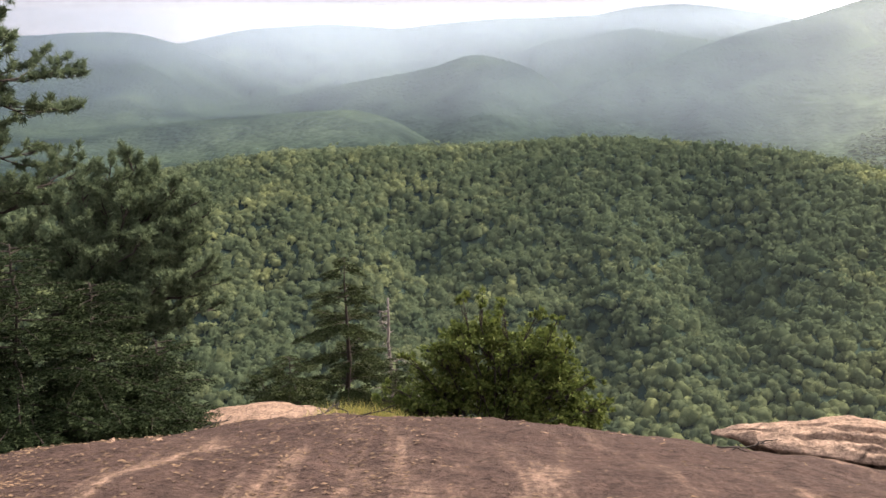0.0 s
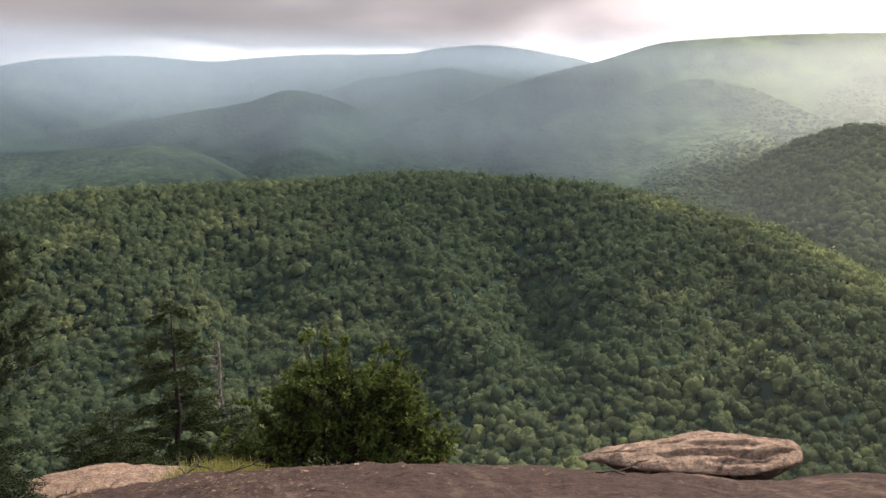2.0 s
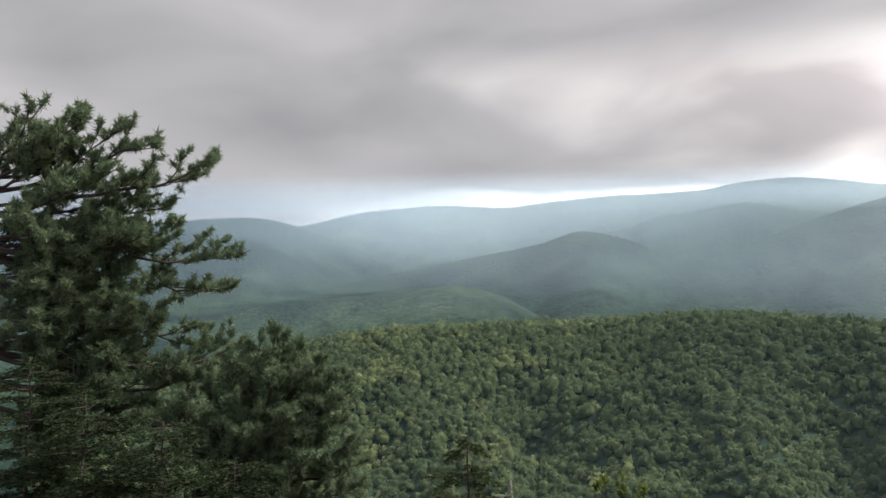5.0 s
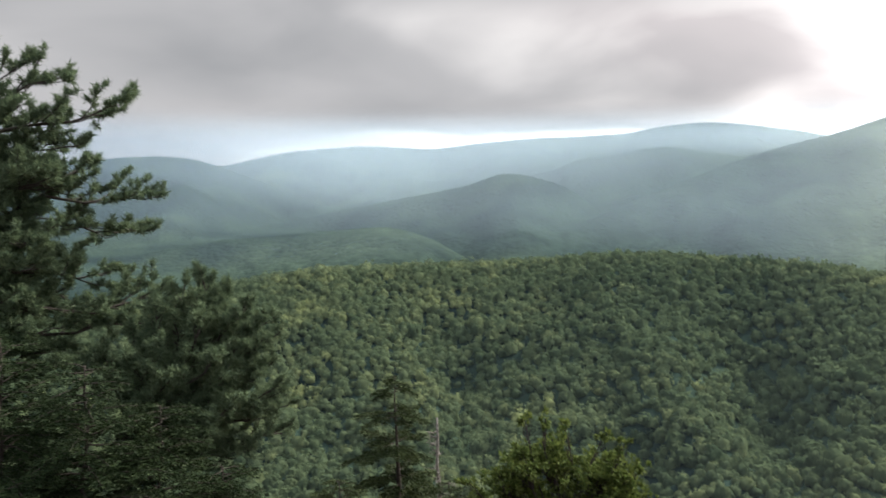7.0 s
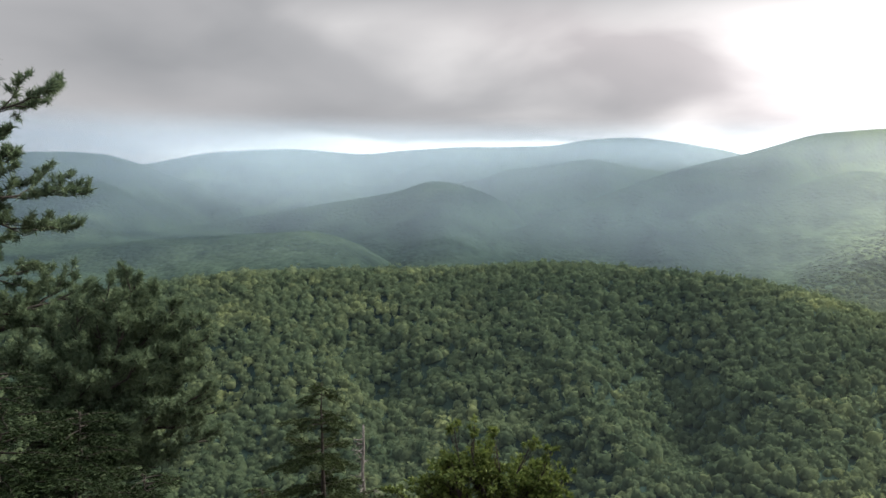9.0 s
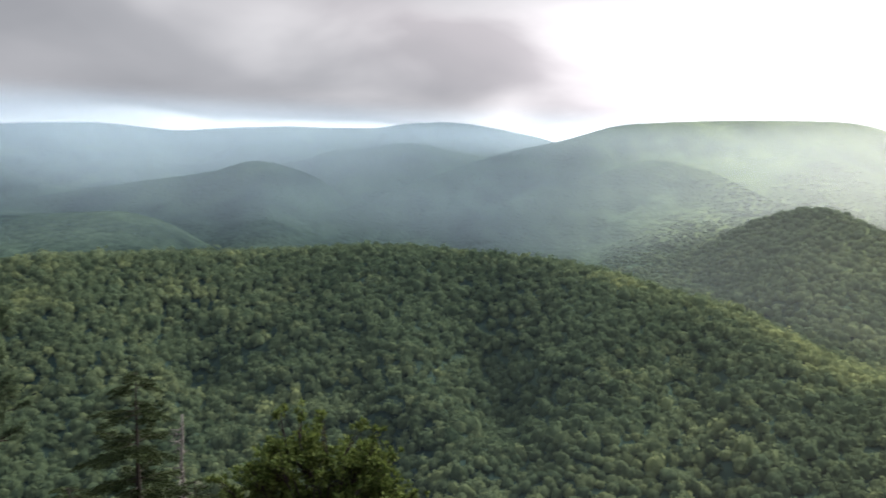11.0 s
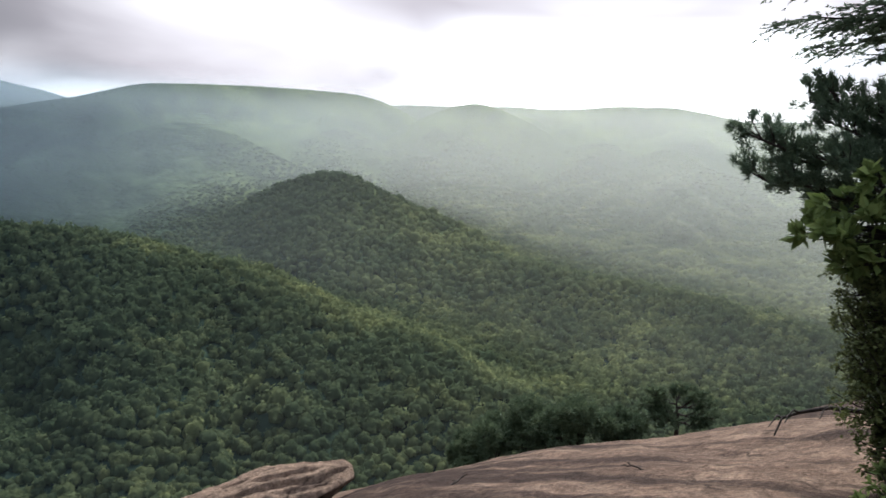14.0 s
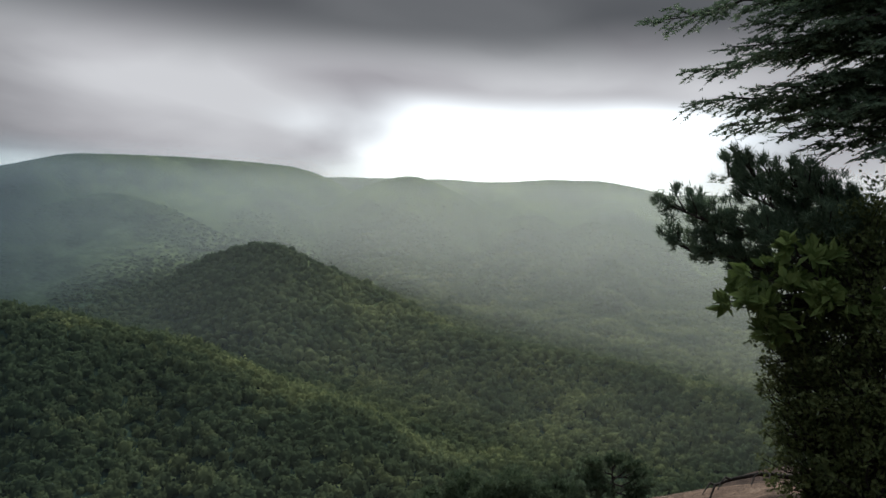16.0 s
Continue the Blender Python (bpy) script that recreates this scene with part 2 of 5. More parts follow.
    p = bump(N, L, mid, 0.9, 0.10, b)
    p = bump(N, L, mottle, 0.8, 0.03, b, p)
    p = bump(N, L, flaky, 0.8, 0.05, b, p)
    bump(N, L, grain, 0.6, 0.009, b, p)
    return m


def mat_leaf(name, lo, hi, trans=0.25, rough=0.55):
    m, N, L, b = mat_base(name, rough)
    b.inputs["Specular IOR Level"].default_value = 0.05
    geo = N("ShaderNodeNewGeometry")
    col = ramp(N, L, geo.outputs["Random Per Island"], (0.0, lo), (1.0, hi))
    co = coords(N, L)
    col = mix_col(N, L, 0.6, col, ramp(N, L, noise_tex(N, L, co, 1.8, 3), (0.3, (0.55, 0.6, 0.55)), (0.7, (1.2, 1.15, 1.0))), "MULTIPLY")
    L(col, b.inputs["Base Color"])
    tr = N("ShaderNodeBsdfTranslucent")
    L(col, tr.inputs[0])
    mx = N("ShaderNodeMixShader")
    mx.inputs[0].default_value = trans
    L(b.outputs[0], mx.inputs[1])
    L(tr.outputs[0], mx.inputs[2])
    out = m.node_tree.nodes["Material Output"]
    L(mx.outputs[0], out.inputs[0])
    return m


def mat_bark(name, lo, hi):
    m, N, L, b = mat_base(name, 0.9)
    co = coords(N, L, (14, 14, 3))
    n = noise_tex(N, L, co, 2.0, 6, 0.7)
    L(ramp(N, L, n, (0.3, lo), (0.7, hi)), b.inputs["Base Color"])
    bump(N, L, n, 0.8, 0.02, b)
    return m


def mat_haze(name, tint):
    """Thin sheets standing in for haze, lit by the sky from both sides; their density sits on the mesh."""
    m = bpy.data.materials.new(name)
    m.use_nodes = True
    nt = m.node_tree
    nt.nodes.clear()
    N, L = nt.nodes.new, nt.links.new
    at = N("ShaderNodeAttribute")
    at.attribute_name = "veil"
    tr = N("ShaderNodeBsdfTransparent")
    df = N("ShaderNodeBsdfDiffuse")
    tl = N("ShaderNodeBsdfTranslucent")
    # sun-scattered light put into the tint: paler and warmer where one looks towards the sun
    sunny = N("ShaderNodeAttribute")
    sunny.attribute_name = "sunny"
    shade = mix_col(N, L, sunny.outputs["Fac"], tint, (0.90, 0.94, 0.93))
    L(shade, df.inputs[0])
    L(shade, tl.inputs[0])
    half = N("ShaderNodeMixShader")
    half.inputs[0].default_value = 0.85
    L(df.outputs[0], half.inputs[1])
    L(tl.outputs[0], half.inputs[2])
    mx = N("ShaderNodeMixShader")
    L(at.outputs["Fac"], mx.inputs[0])
    L(tr.outputs[0], mx.inputs[1])
    L(half.outputs[0], mx.inputs[2])
    out = N("ShaderNodeOutputMaterial")
    L(mx.outputs[0], out.inputs[0])
    return m


CANOPY = mat_canopy("forest_canopy")
HILLS = mat_hills("wooded_hills")
GRANITE = mat_granite("granite")
GRANITE_PALE = mat_granite("pale_granite", 0.3)
GRANITE_MID = mat_granite("worn_granite", 0.15)
GRANITE_DARK = mat_granite("lichened_granite", 0.05, 0.88)
LITTER = mat_leaf("fallen_leaves", (0.050, 0.034, 0.025), (0.150, 0.104, 0.074), 0.1, 0.7)
NEEDLE = mat_leaf("pine_needles", (0.052, 0.078, 0.050), (0.120, 0.158, 0.094), 0.34)
NEEDLE_PALE = mat_leaf("pale_needles", (0.070, 0.106, 0.076), (0.150, 0.200, 0.132), 0.40)
NEEDLE_SOFT = mat_leaf("hemlock_needles", (0.028, 0.046, 0.018), (0.062, 0.088, 0.030), 0.22)
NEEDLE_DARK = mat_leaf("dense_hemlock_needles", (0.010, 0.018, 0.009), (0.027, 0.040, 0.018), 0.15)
NEEDLE_FAR = mat_leaf("conifer_needles", (0.016, 0.025, 0.011), (0.038, 0.050, 0.020), 0.16)
LEAF = mat_leaf("broad_leaves", (0.042, 0.066, 0.018), (0.116, 0.144, 0.042), 0.40, 0.6)
LEAF_DARK = mat_leaf("shrub_leaves", (0.050, 0.066, 0.028), (0.125, 0.145, 0.058), 0.36, 0.6)
LEAF_BRIGHT = mat_leaf("large_leaves", (0.100, 0.145, 0.045), (0.230, 0.290, 0.105), 0.45, 0.5)
GRASS = mat_leaf("dry_grass", (0.14, 0.15, 0.05), (0.34, 0.30, 0.11), 0.35)
BARK = mat_bark("pine_bark", (0.014, 0.011, 0.010), (0.040, 0.032, 0.027))
DEADWOOD = mat_bark("grey_deadwood", (0.050, 0.045, 0.041), (0.190, 0.176, 0.160))
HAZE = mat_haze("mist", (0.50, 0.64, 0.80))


# ---------------------------------------------------------------- mesh helpers
def mesh_np(name, verts, tris, material, smooth=False):
    """A mesh object from arrays of points and of triangles or quads."""
    verts = np.asarray(verts, np.float32).reshape(-1, 3)
    tris = np.asarray(tris, np.int32)
    k = tris.shape[1]
    me = bpy.data.meshes.new(name)
    me.vertices.add(len(verts))
    me.vertices.foreach_set("co", verts.ravel())
    me.loops.add(tris.size)
    me.loops.foreach_set("vertex_index", tris.ravel())
    me.polygons.add(len(tris))
    me.polygons.foreach_set("loop_start", np.arange(0, tris.size, k, dtype=np.int32))
    me.polygons.foreach_set("use_smooth", np.full(len(tris), smooth))
    me.update(calc_edges=True)
    me.materials.append(material)
    return me


def part(name, me, parent, label=""):
    ob = new(name, me)
    ob.parent = parent
    return tagged(ob, label)


def thing(name, label, category, at=(0, 0, 0), group="", kind=""):
    ob = new(name)
    ob.location = at
    ob.empty_display_size = 0.2
    return tagged(ob, label, category, group, kind)


def polar(az, r, z=0.0):
    """A place az degrees clockwise from straight ahead, r metres off."""
    return Vector((r * math.sin(radians(az)), r * math.cos(radians(az)), z))


_rng = np.random.default_rng(7)
_lattice = _rng.random((256, 256))


def vnoise(x, y):
    xi, yi = np.floor(x).astype(int), np.floor(y).astype(int)
    fx, fy = x - xi, y - yi
    fx, fy = fx * fx * (3 - 2 * fx), fy * fy * (3 - 2 * fy)
    g = lambda i, j: _lattice[(xi + i) & 255, (yi + j) & 255]
    return (g(0, 0) * (1 - fx) + g(1, 0) * fx) * (1 - fy) + (g(0, 1) * (1 - fx) + g(1, 1) * fx) * fy - 0.5


def fbm(x, y, octaves=4, gain=0.5):
    out, a = 0.0, 1.0
    for i in range(octaves):
        out = out + a * vnoise(x * 2 ** i + 17.3 * i, y * 2 ** i + 5.1 * i)
        a *= gain
    return out


def sstep(v, lo, hi):
    t = np.clip((v - lo) / (hi - lo), 0, 1)
    return t * t * (3 - 2 * t)


# ---------------------------------------------------------------- the land
EYE = 1.6
# each ridge: crest bearings, crest angles above the level, crest distance (two bearings, two distances), front slope, roundness
RIDGES = {
    "near_hill": ((-60, -25.3, -18, -11.5, -4, 4, 8.9, 14.2, 20.3, 26.3, 30.1, 33.8, 37.3, 41.6, 44.1, 46.6, 50),
                  (-11, -7.5, -5.95, -5.2, -5.0, -4.72, -4.35, -4.3, -4.67, -5.3, -6.3, -7.2, -8.2, -10.1, -11.15, -11.8, -13.5),
                  (18, 860, 46, 640), 0.23, 40),
    "cone_hill": ((28, 31.6, 33.5, 35.4, 37.4, 39.3, 41.1, 43, 45.4, 49.6, 53, 56),
                  (-4.9, -4.3, -3.5, -2.3, -1.25, -0.55, -0.3, -0.85, -2.1, -3.6, -5.3, -7.0), (41, 1450, 56, 1200), 0.30, 30),
    "low_ridge": ((44, 49.6, 53, 55.9, 60, 65.9, 70.8, 75.4, 85, 100), (-10.5, -7.0, -6.2, -6.5, -7.3, -7.9, -8.8, -9.7, -11, -12),
                  (55, 1120, 76, 900), 0.22, 50),
    "left_spur": ((-40, -25.2, -22.3, -17.8, -11.9, -6.3, -3.4, -1.4, 2), (-5, -4.1, -3.1, -2.6, -2.2, -1.87, -2.7, -3.9, -6), (-20, 1750, 0, 1500), 0.22, 50),
    "dark_peak": ((-21.6, -16.6, -9.9, -7.7, -3.8, -0.1, 1.8, 4.2, 7, 9.4, 12), (-3.1, -2.05, -0.7, -0.25, 0.4, 1.1, 1.98, 1.6, 0.65, -1.6, -4), (-15, 2500, 8, 2100), 0.26, 40),
    "behind_peak": ((0, 3.9, 6.3, 7.5, 8.8, 12, 14, 16.1, 20.1, 26), (0.5, 1.63, 2.2, 3.0, 2.73, 3.44, 3.55, 3.0, 2.4, 0.5), (5, 2900, 15, 3000), 0.25, 60),
    "big_mountain": ((1, 3.9, 8, 10.4, 14.1, 17.3, 20.1, 24, 27.8, 31.5, 35.2, 39.2, 42.8, 45.2, 49.4, 54), (-4.2, -2.7, -1.64, -0.55, 0.9, 2.15, 3.1, 3.97, 5.15, 5.36, 5.47, 5.45, 5.3, 4.6, 2.2, -0.5),
                     (8, 1900, 32, 2800), 0.34, 70),
    "shoulder": ((17, 21.2, 23.8, 26.2, 29, 30.8, 33.4, 36.1, 39.3, 44), (-3.0, -0.9, 0.35, 1.55, 2.55, 2.8, 2.35, 1.1, -0.5, -3), (25, 2150, 35, 2200), 0.33, 60),
    "second_mountain": ((36, 41.3, 42.9, 45.3, 47.7, 50.5, 52.1, 55.4, 57.5, 59.9, 66), (-1.5, 0.35, 1.7, 2.75, 4.2, 5.12, 4.95, 3.6, 2.35, 1.1, -1.5), (45, 2900, 55, 2850), 0.30, 60),
    "far_right": ((36, 41.2, 45.2, 53.3, 57.3, 61.3, 65.1, 67.3, 69.9, 74, 90, 110), (4.3, 4.5, 4.7, 4.9, 4.8, 5.15, 5.12, 4.7, 4.1, 3.6, 3.0, 2.4), (50, 3900, 70, 3600), 0.20, 80),
    "farthest_right": ((62, 68, 71, 74, 80, 95), (3.4, 3.9, 4.35, 4.2, 3.6, 3.0), (65, 4400, 75, 4400), 0.22, 80),
    "left_mountain": ((-60, -40, -26.7, -23.9, -21.0, -19.0, -17.0, -14.6, -10.3, -6), (2, 2.6, 2.86, 3.16, 3.2, 2.85, 2.1, 1.2, -0.7, -3), (-25, 3200, -10, 2900), 0.26, 60),
    "far_left": ((-60, -30, -22, -18.1, -13.8, -9.8, -7.8, -2.9, -0.4, 4.4, 11.1, 12.7, 16, 18.1, 20.1, 22.1, 23.6, 32), (2, 2.4, 2.5, 2.44, 3.5, 3.8, 3.95, 3.6, 4.0, 4.32, 4.46, 4.92, 5.1, 4.87, 4.56, 4.25, 3.8, 1),
                 (-10, 3900, 15, 4100), 0.24, 80),
}


def rock_height(az, r):
    """The granite dome: nearly level underfoot, ever steeper outwards."""
    right = sstep(az, 40, 76) * (1 - sstep(az, 120, 170))
    k = 0.038 - 0.008 * right
    rim = np.sqrt(EYE / k)
    tang = np.interp(az, (-180, -60, -31, -19, -9, 5, 18, 25, 31, 34.2, 38.7, 45.5, 50, 56.7, 61.2, 65.3, 71.1, 75.3, 80, 110, 180),
                     (-0.1, 0.38, 0.436, 0.450, 0.452, 0.463, 0.458, 0.458, 0.453, 0.443, 0.420, 0.394, 0.377, 0.352, 0.338, 0.319, 0.293, 0.273, 0.25, 0.1, -0.1))
    a = tang - 2 * np.sqrt(EYE * k)
    z = np.where(r < rim, -a * r - k * r * r, -(a * rim + k * rim * rim) - (tang + 0.02) * (r - rim) - 0.010 * np.maximum(r - rim, 0) ** 2 * sstep(r, 16, 34))
    x, y = r * np.sin(np.radians(az)), r * np.cos(np.radians(az))
    z = z + 0.16 * fbm(x * 0.42 + 3, y * 0.42, 3) * sstep(r, 1.0, 4.0) + 0.045 * fbm(x * 2.3, y * 2.3 + 9, 4) + 0.016 * fbm(x * 8.0 + 4, y * 8.0, 2)
    # a second, darker brow to the right
    brow = np.exp(-((az - 74) / 5.0) ** 2 - ((r - 10.5) / 1.6) ** 2)
    return z + 0.12 * brow


def land_height(az, r):
    az, r = np.broadcast_arrays(np.asarray(az, float), np.asarray(r, float))
    x, y = r * np.sin(np.radians(az)), r * np.cos(np.radians(az))
    floor = -195 + 0.066 * np.maximum(r - 650, 0) + 14 * fbm(x / 420, y / 420, 3)
    soft = 7.0
    total = np.exp(np.clip(floor / soft, -80, 80))
    rough = fbm(x / 260 + 3.3, y / 260 + 1.7, 4)
    for name, (bear, tilt, (b0, d0, b1, d1), slope, rnd) in RIDGES.items():
        crest_el = sum(np.interp(az + o, bear, tilt) for o in (-1.0, -0.5, 0.0, 0.5, 1.0)) / 5
        crest_el = crest_el - 0.6 * np.maximum(bear[0] - az, 0) - 0.6 * np.maximum(az - bear[-1], 0)
        u = np.clip((az - b0) / (b1 - b0), -0.5, 1.5)
        dist = d0 + (d1 - d0) * u
        crest = EYE + dist * np.tan(np.radians(np.maximum(crest_el, -25)))
        d = r - dist
        off = sstep(np.abs(d), 10, 260)
        amp = (22 + 0.020 * dist) * (0.45 if name == "near_hill" else 0.7 if name == "cone_hill" else 1.0)
        spur = np.abs(fbm(x / (0.09 * dist) + 7, y / (0.09 * dist) + len(name), 3))
        # side ridges that run down the faces
        flute = np.abs(fbm((az + 3.0 * rough) / 6.5 + 3.7 * len(name), r / 1500 + 1.3, 3, 0.35))
        spur = spur + 0.25 * flute if name == "near_hill" else 0.45 * spur + (0.6 + 0.8 * sstep(az, 5, 25) * (d0 > 1800)) * flute
        h = crest - slope * (np.sqrt(d * d + rnd * rnd) - rnd) + off * amp * (-1.5 * spur - 0.5 * np.maximum(rough + 0.25, 0))
        if name == "near_hill":
            # hollows that run down its face
            for hb, hr, wide, deep in ((19.5, 620, 3.4, 42), (-1, 680, 3.0, 20), (33, 540, 2.5, 18), (9, 520, 2.5, 14), (-12, 640, 3.0, 16)):
                h = h - deep * np.exp(-((az - hb - 0.012 * (620 - r)) / wide) ** 2) * np.exp(-((r - hr) / 150) ** 2)
        total = total + np.exp(np.clip(h / soft, -80, 80))
    z = soft * np.log(total)
    # the foot of our own cliff, and the high ground behind the camera
    cliff = -18 - 0.85 * (r - 20)
    z = np.where(r < 330, np.maximum(cliff, z * sstep(r, 40, 200) - 400 * (1 - sstep(r, 40, 200))), z)
    behind = np.maximum(sstep(-az, 52, 85), sstep(az, 100, 130))
    return z * (1 - behind) + (-1.5 - 0.05 * r + 0.02 * r * fbm(x / 300, y / 300, 3)) * behind


def grid_faces(n, m, wrap=False):
    i, j = np.meshgrid(np.arange(n - (0 if wrap else 1)), np.arange(m - 1), indexing="ij")
    i2 = (i + 1) % n
    return np.stack([i * m + j, i * m + j + 1, i2 * m + j + 1, i2 * m + j], -1).reshape(-1, 4)


def bearings(fine, lo, hi, coarse):
    a = np.arange(lo, hi, fine)
    b = np.arange(hi, lo + 360, coarse)
    return np.concatenate([a, b])


def wrap_az(a):
    return (a + 180) % 360 - 180


def build_land():
    az = bearings(0.25, -46, 96, 4.0)
    rr = np.concatenate([np.geomspace(19, 330, 50)[:-1], np.geomspace(330, 4800, 190)])
    A, Rr = np.meshgrid(az, rr, indexing="ij")
    Z = land_height(wrap_az(A), Rr)
    V = np.stack([Rr * np.sin(np.radians(A)), Rr * np.cos(np.radians(A)), Z], -1)
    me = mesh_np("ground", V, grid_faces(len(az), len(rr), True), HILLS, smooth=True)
    Aw = wrap_az(A)
    X, Y = V[..., 0], V[..., 1]
    # sunlit bearings painted paler, cloud-shaded ones left dark; noise varies the rest
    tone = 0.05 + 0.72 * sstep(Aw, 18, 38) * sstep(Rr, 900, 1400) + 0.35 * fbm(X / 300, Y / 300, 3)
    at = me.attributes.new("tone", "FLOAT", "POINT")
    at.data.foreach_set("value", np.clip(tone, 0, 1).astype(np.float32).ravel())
    return tagged(new("ground", me), "wooded mountain land falling to a valley and rising in ridges", "ground", kind="structure")


def build_rock():
    az = bearings(0.4, -50, 98, 3.0)
    rr = np.concatenate([[0.02], np.geomspace(0.3, 1.5, 14)[:-1], np.geomspace(1.5, 34, 150)])
    A, Rr = np.meshgrid(az, rr, indexing="ij")
    Z = rock_height(wrap_az(A), Rr)
    V = np.stack([Rr * np.sin(np.radians(A)), Rr * np.cos(np.radians(A)), Z], -1)
    me = mesh_np("rock_ledge", V, grid_faces(len(az), len(rr), True), GRANITE, smooth=True)
    return tagged(new("rock_ledge", me), "bare weathered pinkish granite dome with dark streaks", "rock", kind="structure")


build_land()
build_rock()


# ---------------------------------------------------------------- the forest
def crown_shapes(sub, count, cards, seed):
    """Lumpy broadleaf crowns, open below: a low dome bristling with sprays of leaves."""
    rng = np.random.default_rng(seed)
    out = []
    for k in range(count):
        bm = bmesh.new()
        bmesh.ops.create_icosphere(bm, subdivisions=sub, radius=1.0)
        bmesh.ops.rotate(bm, verts=bm.verts, cent=(0, 0, 0), matrix=Euler((k * 1.3, k * 0.7, k * 2.1)).to_matrix())
        bmesh.ops.delete(bm, geom=[f for f in bm.faces if f.calc_center_median().z < -0.3], context="FACES")
        lump = lambda d: 1.0 + noise.noise(d * 1.7 + Vector((k * 9.1, 0, 0))) * 0.36 + noise.noise(d * 4.0 + Vector((0, k * 5.3, 0))) * 0.26
        for v in bm.verts:
            v.co *= lump(v.co) * (0.93 if cards else 1.0)
        bmesh.ops.triangulate(bm, faces=bm.faces)
        bm.verts.index_update()
        V = [tuple(v.co) for v in bm.verts]
        F = [[v.index for v in f.verts] for f in bm.faces]
        bm.free()
        for q in range(cards):
            d = Vector(rng.normal(size=3))
            d.z = abs(d.z) * 1.1 - 0.12
            d.normalize()
            n = (d + Vector(rng.normal(size=3)) * 0.42).normalized()
            a = n.cross(Vector(rng.normal(size=3))).normalized()
            b = n.cross(a)
            c = d * lump(d) * rng.uniform(0.96, 1.05)
            s = rng.uniform(0.6, 1.3) * (0.22 if cards > 24 else 0.26)
            i = len(V)
            V += [tuple(c + a * s), tuple(c - a * s * 0.6 + b * s * 0.8), tuple(c - a * s * 0.5 - b * s * 0.9)]
            F.append([i, i + 1, i + 2])
        out.append((np.array(V), np.array(F)))
    return out


